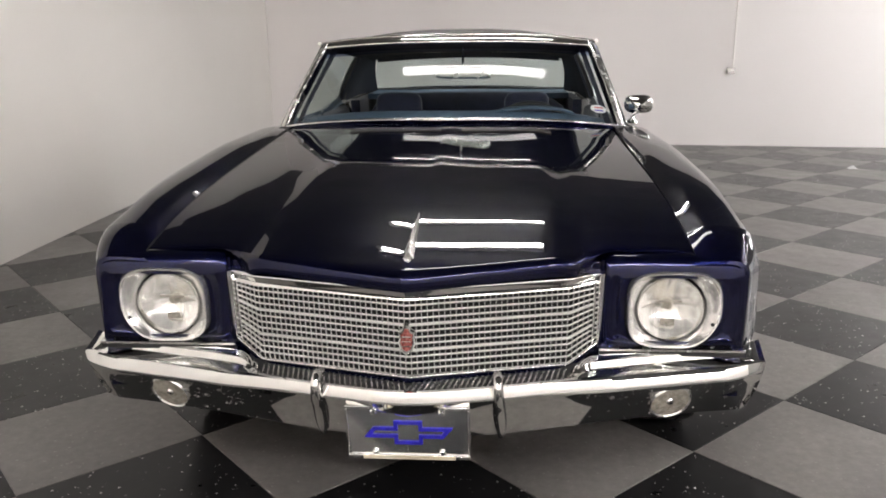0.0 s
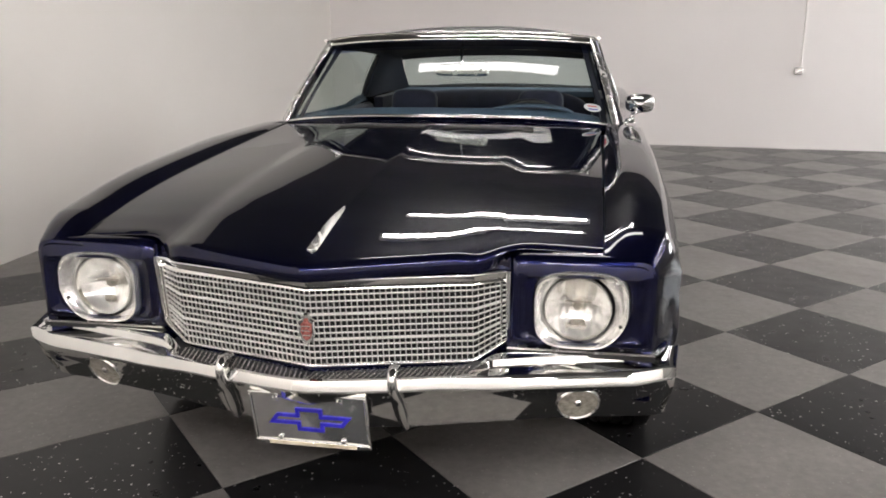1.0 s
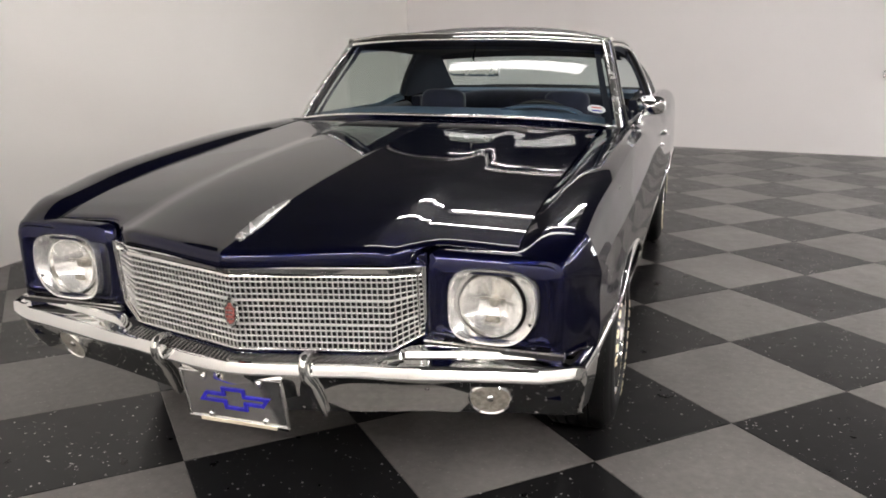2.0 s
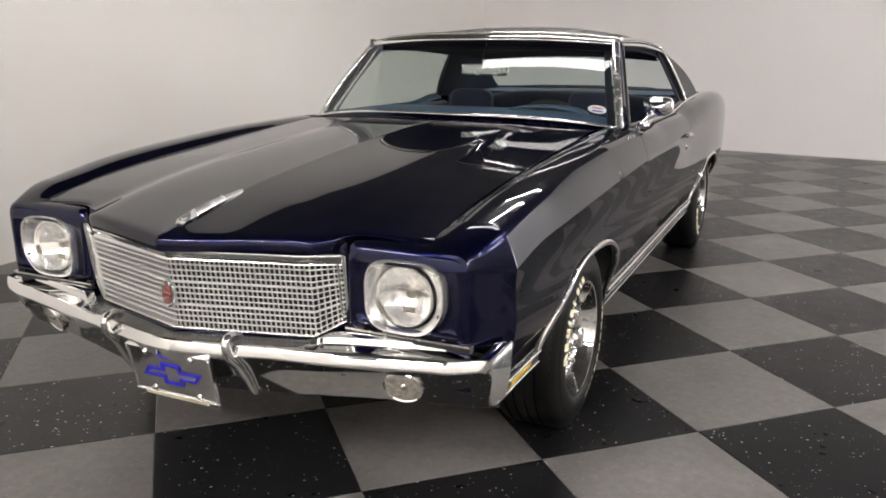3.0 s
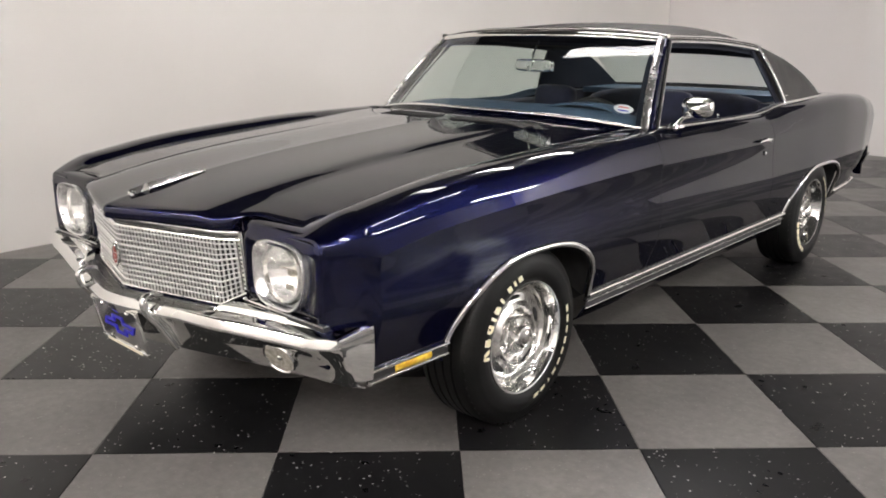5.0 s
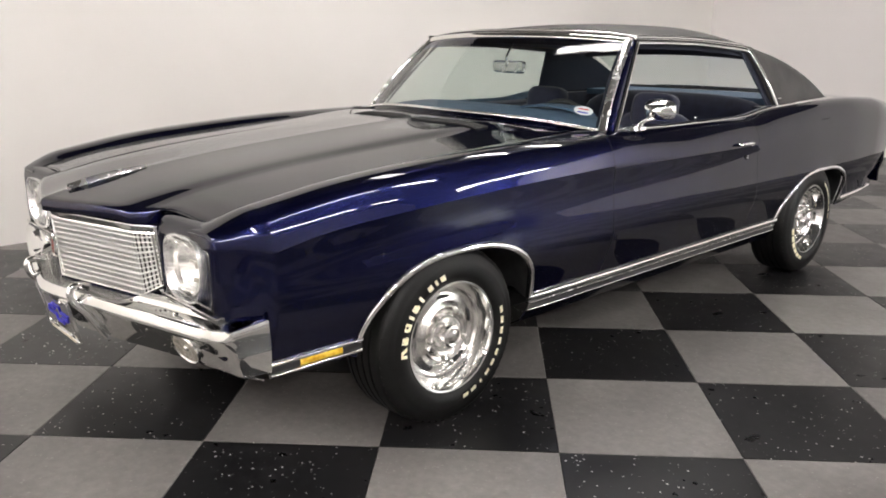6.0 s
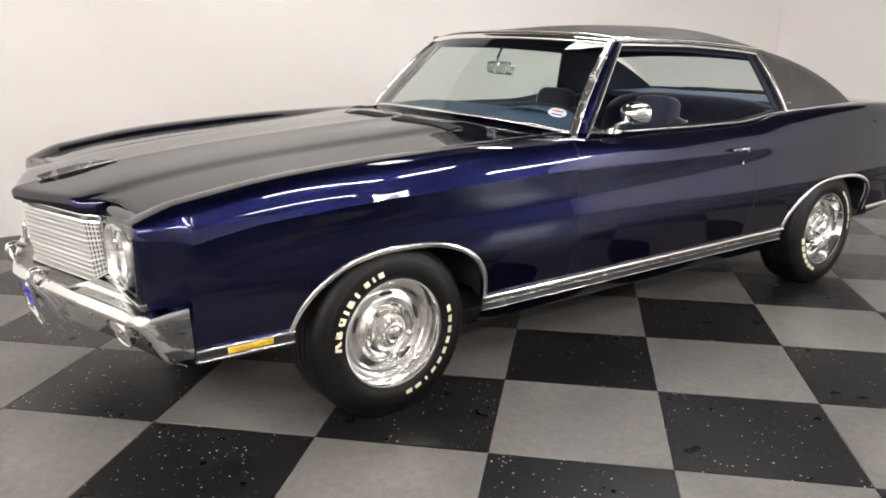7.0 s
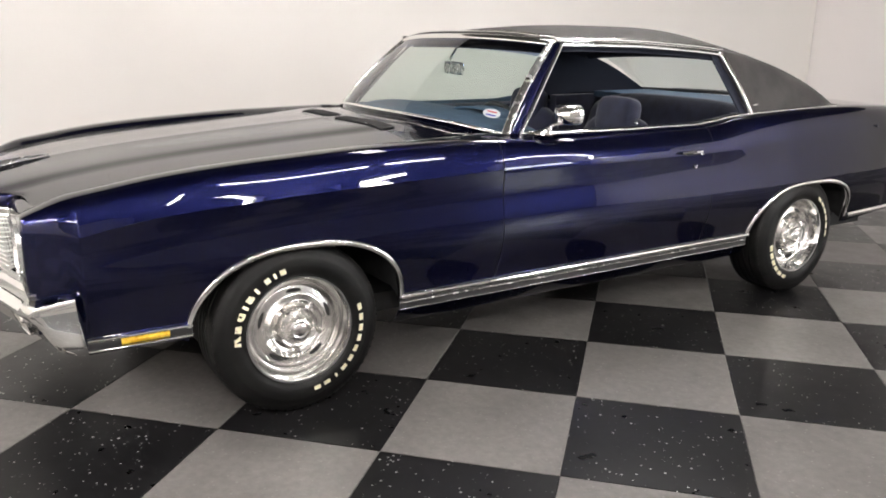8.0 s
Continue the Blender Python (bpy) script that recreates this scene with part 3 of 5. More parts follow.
WS = part("windscreen", *ws_grid(0.0, 0.80), GLASS, car, "clear curved windscreen", flip=True)
BANDOB = part("sun_band", *ws_grid(0.84, 1.0, nv=4), BAND, WS, "dark blue tinted band along the top", flip=True)
FADE = part("sun_band_edge", *ws_grid(0.80, 0.84, nv=2), BANDEDGE, WS, "lighter blue lower edge of the tint", flip=True)
for o in (WS, BANDOB, FADE):
    o.visible_shadow = False
ws_edge = [ws_point(-1 + 2 * i / 40, 0.975) for i in range(41)]
part("windscreen_header_trim", *strip(ws_edge, 0.032, 0.010, Vector((0, -0.75, 0.66))), CHROME, car)
part("windscreen_base_trim", *strip([ws_point(-1 + 2 * i / 40, 0.0) for i in range(41)], 0.016, 0.008, Vector((0, -0.6, 0.8)), sink=0.03), CHROME, car)
for s in (1, -1):
    p = [ws_point(s, k / 10) for k in range(11)]
    part("windscreen_pillar_trim", *strip(p, 0.036, 0.010, Vector((0.55 * s, -0.68, 0.36))), SATIN, car, "satin bright pillar moulding")

# A-pillars, roof
def roof_edge(y):
    return Vector((pchip([1.3, 1.7, 2.1, 2.45, 2.85], [.694, .705, .707, .699, .655])(y), y, pchip([1.3, 1.4, 1.8, 2.05, 2.3, 2.45, 2.85], [1.366, 1.366, 1.362, 1.35, 1.334, 1.320, 1.272])(y)))


def roof_mid(y):
    return pchip([1.2, 1.5, 1.9, 2.3, 2.6, 2.85], [1.393, 1.423, 1.447, 1.444, 1.402, 1.332])(y)


def roof_point(u, v):
    """u across, v from the windscreen to the rear window."""
    q = abs(u)
    y = (1.258 + 0.097 * q ** 2.2) * (1 - v) + (2.80 - 0.06 * q ** 2) * v
    e, m = roof_edge(y), roof_mid(y)
    x = e.x * u
    z = e.z + (m - e.z) * (1 - q ** 2.6)
    return Vector((x, y, z))


part("vinyl_roof", *sheet([[roof_point(-1 + i / 16, j / 26) for j in range(27)] for i in range(33)]), VINYL, car, "black grained vinyl roof cover", solid=0.02, flip=True)
part("headliner", *sheet([[roof_point((-1 + i / 16) * 0.97, j / 26) - Vector((0, 0, 0.035)) for j in range(27)] for i in range(33)]), LINER, car)

edge_ = [roof_point(-0.985 + 1.97 * i / 40, 0.022) + Vector((0, -0.004, 0.003)) for i in range(41)]
part("vinyl_front_trim", *strip(edge_, 0.013, 0.008, Vector((0, -0.5, 0.86))), CHROME, car)

C_TOP, C_LOW, TIP = Vector((.697, 2.43, 1.318)), Vector((.838, 2.550, 1.006)), Vector((.830, 3.30, 1.022))
BL_TOP, BL_LOW = Vector((.615, 2.76, 1.330)), Vector((.745, 3.40, 1.024))


def sail(a, b):
    """a from the side window back to the rear window, b from the roof down to the body."""
    top = [roof_edge(2.43 + (2.745 - 2.43) * t) for t in np.linspace(0, 1, 13)]
    k = a * 12
    i = min(int(k), 11)
    up = top[i].lerp(top[i + 1], k - i)
    low = C_LOW.lerp(TIP, a)
    if a > 0.8:
        low = low.lerp(BL_LOW, (a - 0.8) / 0.2)
    p = up.lerp(low, b)
    bulge = 4 * b * (1 - b) * 0.016
    return p + Vector((bulge, 0.0, bulge * 0.6)) + Vector((0, 0.010, 0.010)) * (4 * b * (1 - b) * a)


for s in (1, -1):
    part("sail_panel", *mirrored(sheet([[sail(i / 16, j / 16) for j in range(17)] for i in range(17)]), s), VINYL, car, "vinyl-covered rear roof pillar", solid=0.03)
    tip = [C_LOW.lerp(TIP, t) + Vector((.004, 0, .004)) for t in np.linspace(0, 1, 12)]
    part("vinyl_edge_trim", *mirrored(strip(tip, 0.016, 0.007, Vector((0.7, 0, 0.7))), s), CHROME, car)
    badge = [sail(q, 0.88) + Vector((.004, 0, .002)) for q in (0.05, 0.075, 0.10)]
    part("pillar_badge", *mirrored(strip(badge, 0.006, 0.003, Vector((0.9, 0, 0.4))), s), CHROME, car, "tiny chrome script-like bar")
    # A-pillar between windscreen and side window
    rows = []
    for k in range(9):
        v = k / 8
        a = ws_point(1, v)
        b = Vector((.822, 1.058, .975)).lerp(Vector((.700, 1.362, 1.352)), v)
        rows.append([a + Vector((0.0, 0.0, -0.004)), a.lerp(b, 0.35) + Vector((0.012, -0.004, 0.004)), a.lerp(b, 0.7) + Vector((0.010, 0, 0.002)), b, b + Vector((-0.05, 0.0, 0.0))])
    part("windscreen_pillar", *mirrored(sheet(rows), s), PAINT, car, solid=0.02)
    b0, b1 = Vector((.825, 1.062, .975)), Vector((.702, 1.366, 1.346))
    pts = [b0.lerp(b1, k / 8) for k in range(9)]
    part("side_window_front_trim", *mirrored(strip(pts, 0.018, 0.009, Vector((1, -0.1, 0.3))), s), CHROME, car)
    topline = [roof_edge(y) + Vector((.004, 0, -.020)) for y in np.linspace(1.358, 2.43, 22)]
    part("side_window_top_trim", *mirrored(strip(topline, 0.016, 0.009, Vector((1, 0, 0.2))), s), CHROME, car)
    drip = [roof_edge(y) + Vector((.006, 0, .004)) for y in np.linspace(1.345, 2.44, 22)]
    part("drip_rail", *mirrored(strip(drip, 0.016, 0.012, Vector((0.8, 0, 0.6))), s), CHROME, car)
    upper = [[roof_edge(y) + Vector((-.022, 0, -.015)), roof_edge(y) + Vector((-.026, 0, -.048))] for y in np.linspace(1.40, 2.43, 12)]
    part("roof_rail_lining", *mirrored(sheet(upper), s), LINER, car, solid=0.008)
    inner = [[C_TOP.lerp(C_LOW, t) + Vector((-.030, -.052, 0)), C_TOP.lerp(C_LOW, t) + Vector((-.030, 0.02, 0))] for t in np.linspace(0, 1, 6)]
    part("rear_pillar_lining", *mirrored(sheet(inner), s), LINER, car, solid=0.01)
    cl = [C_TOP.lerp(C_LOW, t) + Vector((.012 * 4 * t * (1 - t) + .004, 0, 0)) for t in np.linspace(0, 1, 12)]
    part("rear_pillar_trim", *mirrored(strip(cl, 0.024, 0.010, Vector((1, -0.15, 0.35))), s), CHROME, car)

# rear window
def rw(u, v):
    a = Vector((0.615 * u, 2.80 - 0.045 * u * u, 1.328 - 0.028 * u * u))
    b = Vector((0.735 * u, 3.44 - 0.05 * u * u, 1.034 - 0.008 * u * u))
    return a.lerp(b, v) + Vector((0, 0.03, 0.04)) * (4 * v * (1 - v)) * 0.5


RW = part("rear_window", *sheet([[rw(-1 + i / 10, j / 10) for j in range(11)] for i in range(21)]), GLASS, car, "clear rear window")
RW.visible_shadow = False
part("rear_header_lining", *sheet([[rw(-1 + i / 10, 0.0) + Vector((0, -0.05, -0.015)), rw(-1 + i / 10, 0.0) + Vector((0, -0.02, -0.055)), rw(-1 + i / 10, 0.12) + Vector((0, -0.01, -0.02))] for i in range(21)]), LINER, car)
part("rear_window_trim", *strip([rw(-1 + i / 10, 1.0) for i in range(21)], 0.02, 0.01, Vector((0, 0.5, 0.85))), BLACKRUBBER, car)

# cowl with air vents
def cowl():
    rows = []
    for i in range(41):
        x = -0.84 + 1.68 * i / 40
        if abs(x) < 0.727:
            f = Vector((x, hood_rear(x) + 0.007, hood_z(x, hood_rear(x)) - 0.001))
        else:
            f = Vector((x, 0.87, 0.975))
        r = ws_base(x) + Vector((0, 0.01, -0.020))
        rows.append([f + Vector((0, 0, -0.03))] + [f.lerp(r, k / 6) + Vector((0, 0, 0.003 * math.sin(math.pi * k / 6))) for k in range(7)])
    return sheet(rows)


part("cowl_panel", *cowl(), PAINT, car, solid=0.01, flip=True)


def cowl_at(x, y, up):
    """A point over the cowl panel's skin."""
    f = Vector((x, hood_rear(x) + 0.007, hood_z(x, hood_rear(x)) - 0.001))
    r = ws_base(x) + Vector((0, 0.01, -0.020))
    k = (y - f.y) / (r.y - f.y)
    return Vector((x, y, f.z + (r.z - f.z) * k + 0.003 * math.sin(math.pi * k) + up))


for xc, half, slope in ((-0.22, 0.19, -0.07), (0.25, 0.19, 0.12)):
    def vent_sheet(y0, y1, up):
        xs = np.linspace(xc - half, xc + half, 21)
        return sheet([[cowl_at(x, 0.605 + slope * (x - xc) + y, up) for y in np.linspace(y0, y1, 5)] for x in xs])
    ob = part("air_vent", *vent_sheet(-0.034, 0.034, 0.0015), DARK, car, "dark slotted air intake", solid=0.004)
    for k in range(5):
        part("vent_slat", *vent_sheet(-0.030 + 0.0135 * k, -0.026 + 0.0135 * k, 0.0035), DARK, ob, solid=0.003)

# boot lid and tail
def deck():
    rows = []
    for i in range(25):
        u = -1 + i / 12
        col = []
        for k in range(21):
            y = 3.40 + 0.72 * k / 20
            w = CURVES["gap"][0](y) - 0.004
            z = CURVES["gap"][1](y)
            col.append((u * w, y + (0.07 * (1 - u * u) if k == 0 else 0.03 * (1 - u * u) * (k / 20)), z + 0.02 * (1 - u * u)))
        rows.append(col)
    return sheet(rows)


part("boot_lid", *deck(), PAINT, car, solid=0.01, flip=True)
tail = []
for i in range(17):
    u = -1 + i / 8
    z1 = 0.945 + 0.02 * (1 - u * u)
    tail.append([(u * 0.885 if j < 4 else u * 0.80, 4.15 + 0.03 * (1 - u * u) + (0.02 if j == 2 else 0), z) for j, z in enumerate(np.linspace(0.42, z1, 6))])
part("tail_panel", *sheet(tail), PAINT, car, solid=0.02)
for s in (1, -1):
    part("tail_lamp", *mirrored(box(0.56, 0.74, 4.16, 4.205, 0.60, 0.78), s), TAIL, car, bevel=0.012)
rb = [(-0.90, 4.10), (-0.88, 4.16), (-0.6, 4.22), (0, 4.24), (0.6, 4.22), (0.88, 4.16), (0.90, 4.10)]
def blade(plan, prof, nseg):
    path = catmull([(x, y, 0) for x, y in plan], nseg)
    rows = []
    for i, p in enumerate(path):
        t = (path[min(i + 1, nseg - 1)] - path[max(i - 1, 0)]).normalized()
        o = Vector((t.y, -t.x, 0))
        rows.append([(p.x + o.x * a, p.y + o.y * a, z) for a, z in prof])
    return sheet(rows)
part("rear_bumper", *blade(list(reversed(rb)), [(-.05, .67), (0, .66), (.02, .63), (.02, .57), (0, .51), (-.04, .49)], 40), CHROME, car, solid=0.006)

# underbody, wheel wells, cabin shell
part("underbody", *box(-0.66, 0.66, -0.30, 4.0, 0.24, 0.32), DARK, car)
part("engine_bay_wall", *box(-0.70, 0.70, 0.62, 0.66, 0.30, 0.93), DARK, car)
part("radiator_wall", *box(-0.83, 0.83, -0.78, -0.75, 0.40, 0.80), DARK, car)
for s in (1, -1):
    for c, half, top in ((0.022, 0.414, 0.655), (2.97, 0.445, 0.632)):
        a = FRONT_ARCH if c < 1 else REAR_ARCH
        rows = []
        for k in range(25):
            y = c - half * 0.999 + 2 * half * 0.999 * k / 24
            z = arch(y, *a) + 0.004
            xo = side_x(y, z) - 0.02
            rows.append([(xo, y, z), (xo - 0.06, y, z + 0.03), (0.45, y, z + 0.03)])
        part("wheel_well", *mirrored(sheet(rows), s), DARK, car, flip=True)
        part("wheel_well_back", *mirrored(box(0.44, 0.46, c - half, c + half, 0.2, top + 0.06), s), DARK, car)

# ---- trim on the side ----
def on_side(y, z, out=0.0):
    return Vector((side_x(y, z) + out, y, z))


for s in (1, -1):
    # wheel opening mouldings
    for a in (FRONT_ARCH, REAR_ARCH):
        c, half = a[0], a[1]
        dense = [Vector((side_x(y, arch(y, *a)), y, arch(y, *a))) for y in [c - half * math.cos(math.pi * k / 240) * 0.9995 for k in range(241)]]
        if a is FRONT_ARCH:
            dense = [p for p in dense if not (p.y < 0 and p.z < 0.40) and not (p.y > 0 and p.z < 0.375)]
        else:
            dense = [p for p in dense if not p.z < 0.385]
        part("wheel_arch_trim", *mirrored(strip(even(dense, 46), 0.022, 0.010, Vector((1, 0, 0.12))), s), CHROME, car)
    # rocker moulding: three ribs
    for z, w, mat_, nm in ((0.378, 0.020, CHROME, "rocker_trim"), (0.352, 0.004, SATIN, "rocker_rib"), (0.322, 0.005, CHROME, "rocker_rib")):
        for y0, y1 in ((0.432, 0.85), (0.856, 2.535)):
            pts = [on_side(y, max(z, 0.334), 0.004) + Vector((0, 0, min(0, z - 0.334))) for y in np.linspace(y0, y1, 14)]
            part(nm, *mirrored(strip(pts, w, 0.011 if w > 0.01 else 0.006, Vector((1, 0, -0.05)), sink=0.012), s), mat_, car)
    back = [[on_side(y, 0.39, 0.002), on_side(y, 0.34, 0.002) + Vector((0.0, 0, -0.022))] for y in np.linspace(0.432, 2.535, 20)]
    part("rocker_panel", *mirrored(sheet(back), s), BLACKRUBBER, car, solid=0.004)
    under = [[(side_x(y, 0.34) - 0.002, y, 0.318), (side_x(y, 0.34) - 0.03, y, 0.27), (side_x(y, 0.34) - 0.09, y, 0.235)] for y in np.linspace(0.432, 2.54, 20)]
    part("sill_panel", *mirrored(sheet(under), s), PAINT, car, solid=0.006)
    # front and rear lower strips with the amber marker
    for z in (0.409, 0.371):
        pts = [on_side(y, z, 0.003) for y in np.linspace(-0.712, -0.378, 10)]
        part("lower_fender_trim", *mirrored(strip(pts, 0.012, 0.009, Vector((1, -0.05, 0))), s), CHROME, car)
    pts = [on_side(y, 0.390, 0.002) for y in np.linspace(-0.712, -0.378, 10)]
    part("marker_backing", *mirrored(strip(pts, 0.026, 0.003, Vector((1, -0.05, 0))), s), BLACKRUBBER, car)
    pts = [on_side(y, 0.390, 0.004) for y in np.linspace(-0.61, -0.455, 8)]
    part("side_marker_lamp", *mirrored(strip(pts, 0.021, 0.006, Vector((1, -0.05, 0))), s), AMBER, car, "amber side marker lens")
    part("rear_lower_trim", *mirrored(strip([on_side(y, 0.385, 0.003) for y in np.linspace(3.45, 4.10, 12)], 0.03, 0.010, Vector((1, 0, 0))), s), CHROME, car)
    # belt trim on the door top
    belt = [Vector((CURVES["gap"][0](y) + 0.006, y, CURVES["gap"][1](y) + 0.002)) for y in np.linspace(1.06, 2.53, 26)]
    part("belt_trim", *mirrored(strip(belt, 0.012, 0.006, Vector((0.5, 0, 0.86))), s), CHROME, PANELS["door", s])
    # door handle and lock
    h0 = on_side(2.0, 0.852)
    hv = join(tube([h0 + Vector((0.018, -0.085, 0.004)), h0 + Vector((0.024, -0.05, 0.006)), h0 + Vector((0.026, 0.0, 0.006)), h0 + Vector((0.024, 0.045, 0.004)), h0 + Vector((0.012, 0.062, 0.0))], [0.006, 0.009, 0.0095, 0.009, 0.006], 8),
              tube([h0 + Vector((-0.004, 0.05, 0)), h0 + Vector((0.02, 0.05, 0.002))], 0.012, 10), tube([h0 + Vector((-0.004, -0.06, 0.003)), h0 + Vector((0.02, -0.06, 0.004))], 0.008, 8))
    part("door_handle", *mirrored(hv, s), CHROME, PANELS["door", s], "chrome pull handle")
    k0 = on_side(2.035, 0.785)
    part("door_lock", *mirrored(moved(lathe([(0.0, 0.008), (0.006, 0.009), (0.011, 0.006), (0.012, -0.004)], 14), Matrix.Translation(k0)), s), CHROME, PANELS["door", s])

# door mirror on the driver's side
def door_mirror():
    base_at = Vector((0.868, 1.16, 0.985))
    foot = part("mirror_foot", *moved(lathe([(0.0, 0.016), (0.02, 0.014), (0.034, 0.006), (0.038, -0.006)], 18, "z"), Matrix.Translation(base_at) @ Matrix.Diagonal((0.8, 1.5, 1, 1))), CHROME, PANELS["door", 1])
    head = Vector((0.915, 1.24, 1.062))
    part("mirror_arm", *tube([base_at + Vector((0, 0, 0.005)), base_at + Vector((0.012, 0.03, 0.03)), head + Vector((0, -0.01, -0.03))], [0.011, 0.0095, 0.012], 10), CHROME, PANELS["door", 1])
    rows = []
    for k in range(13):
        t = k / 12
        d = -0.055 + 0.085 * t
        r = (math.sin(math.pi / 2 * min(1, t * 1.25)) ** 0.55) if t > 0 else 0.02
        row = []
        for j in range(28):
            a = 2 * math.pi * j / 28
            ex, ez = 0.070 * r, 0.046 * r
            c, n_ = math.cos(a), math.sin(a)
            q = (abs(c) ** 3.2 + abs(n_) ** 3.2) ** (-1 / 3.2)
            row.append((head.x + ex * c * q, head.y + d, head.z + ez * n_ * q))
        rows.append(row)
    V, F = sheet(rows, close_v=True)
    F.append(tuple(range(28)))
    shell = part("mirror_shell", V, F, CHROME, PANELS["door", 1], "chrome rectangular door mirror")
    g = [rows[-1][j] for j in range(28)]
    part("mirror_glass", [(x * 0.94 + head.x * 0.06, y - 0.004, z * 0.94 + head.z * 0.06) for x, y, z in g], [tuple(range(28))], SATIN, shell)


door_mirror()


# ---- front end ----
def superell(a, hw, hh, n):
    c, s = math.cos(a), math.sin(a)
    q = (abs(c) ** n + abs(s) ** n) ** (-1 / n)
    return hw * c * q, hh * s * q


def smooth(a, b, x):
    t = min(max((x - a) / (b - a), 0), 1)
    return t * t * (3 - 2 * t)


LX, LZ, N = 0.674, 0.695, 64


def headlamp(s):
    # painted surround, gently dished round the lamp
    cx0, cx1, cz0, cz1 = 0.492, 0.858, 0.588, 0.826
    def skew(x, z):
        """The outer lower corner of the bezel is cut back."""
        return x - (0.040 * max(0.0, (-z - 0.005) / 0.10) ** 1.4 * max(0.0, x / 0.118) if z < 0 else 0.0)
    def ring(hw, hh, n, y):
        out = []
        for k in range(N):
            x, z = superell(2 * math.pi * k / N, hw, hh, n)
            out.append((LX + skew(x, z), y, LZ + z - 0.002))
        return out
    def outer(shrink, y):
        row = []
        for k in range(N):
            a = 2 * math.pi * k / N
            x, z = superell(a, 1, 1, 14)
            X = LX + (x * (cx1 - LX - shrink) if x > 0 else x * (LX - cx0 - shrink))
            Z = LZ + (z * (cz1 - LZ - shrink * (2.4 if shrink > 0 else 1.0)) if z > 0 else z * (LZ - cz0 - shrink))
            row.append((X, y, Z))
        return row
    rows = [outer(-0.012, -0.76), outer(-0.006, -0.815), outer(-0.003, -0.842), outer(0.002, -0.853), outer(0.009, -0.860), outer(0.020, -0.862)]
    rim = ring(0.123, 0.106, 3.6, -0.850)
    for t, q in ((0.25, 0.001), (0.5, 0.004), (0.75, 0.004)):
        rows.append([(a[0] + (b[0] - a[0]) * t, a[1] + (b[1] - a[1]) * t + q, a[2] + (b[2] - a[2]) * t) for a, b in zip(rows[5], rim)])
    rows += [rim, ring(0.119, 0.102, 3.6, -0.842)]
    cap = part("headlamp_surround", *mirrored(sheet(rows, close_v=True), s), PAINT, car, "painted headlamp surround", sharp=50)
    # chrome bezel, rounded square outside and round inside, with a beaded slope on the outer side
    RX = LX - 0.005
    def circle(r, y):
        return [(RX + r * math.cos(2 * math.pi * k / N), y, LZ - 0.003 + r * math.sin(2 * math.pi * k / N)) for k in range(N)]
    def mixring(t, y):
        return [(a[0] + (b[0] - a[0]) * t, y, a[2] + (b[2] - a[2]) * t) for a, b in zip(ring(0.113, 0.096, 3.6, 0), circle(0.0905, 0))]
    bez = [ring(0.119, 0.102, 3.6, -0.840), ring(0.119, 0.102, 3.6, -0.868), ring(0.117, 0.100, 3.6, -0.8725), ring(0.113, 0.096, 3.6, -0.8715), ring(0.110, 0.0935, 3.5, -0.866), mixring(0.35, -0.862), mixring(0.7, -0.853), mixring(0.92, -0.846), mixring(1.0, -0.843), mixring(1.0, -0.815)]
    part("headlamp_bezel", *mirrored(sheet(bez, close_v=True), s), BEZEL, cap, "chrome rounded-square bezel", flip=True)
    at = Matrix.Translation((RX - 0.003, 0, LZ - 0.003))
    back = moved(lathe([(0.0, -0.77), (0.11, -0.77), (0.11, -0.82)], 32, "y"), at)
    part("headlamp_bucket", *mirrored(back, s), DARK, cap)
    seal = moved(lathe([(0.083, -0.800), (0.0870, -0.847), (0.0856, -0.854), (0.0828, -0.854), (0.081, -0.84)], 48, "y"), at)
    part("headlamp_ring", *mirrored(seal, s), CHROME, cap, "thin chrome retaining ring", flip=True)
    bowl = []
    for k in range(15):
        r = 0.084 * k / 14
        row = []
        for j in range(96):
            a = 2 * math.pi * j / 96
            x, z = r * math.cos(a), r * math.sin(a)
            # fluted optics: upright ribs, and a step across the middle
            f = 0.0010 * math.sin(x / 0.0042) * (1 if abs(z) > 0.012 else 0.3) - 0.004 * smooth(-0.006, 0.004, z - 0.004) + 0.0016 * math.sin(z / 0.008) * smooth(0.02, 0.06, abs(x))
            row.append((RX - 0.003 + x, -0.786 - 0.052 * (r / 0.084) ** 2 + f, LZ - 0.003 + z))
        bowl.append(row)
    part("headlamp_reflector", *mirrored(sheet(bowl, close_v=True), s), BOWL, cap, "bright fluted reflector", sharp=60, flip=True)
    part("lamp_shield", *mirrored(moved(join(lathe([(0, -0.822), (0.010, -0.821), (0.015, -0.812), (0.016, -0.78)], 16, "y"), box(-0.034, 0.034, -0.826, -0.822, 0.010, 0.015), box(-0.018, 0.018, -0.824, -0.820, -0.052, -0.036)), at), s), PARKING, cap)
    dome = moved(lathe([(0.085 * math.sin(math.pi / 2 * k / 8), -0.849 - 0.014 * math.cos(math.pi / 2 * k / 8)) for k in range(9)], 48, "y"), at)
    g = part("headlamp_lens", *mirrored(dome, s), CLEAR, cap, "clear domed lamp glass", flip=True)
    g.visible_shadow = False
    for px_, pz_, mt in ((0.100, -0.040, DARK), (-0.086, 0.074, SATIN), (0.088, 0.074, SATIN)):
        part("adjuster_screw", *mirrored(moved(lathe([(0, -0.868), (0.004, -0.867), (0.006, -0.862), (0.006, -0.845)], 10, "y"), Matrix.Translation((LX + px_, 0, LZ + pz_))), s), mt, cap)
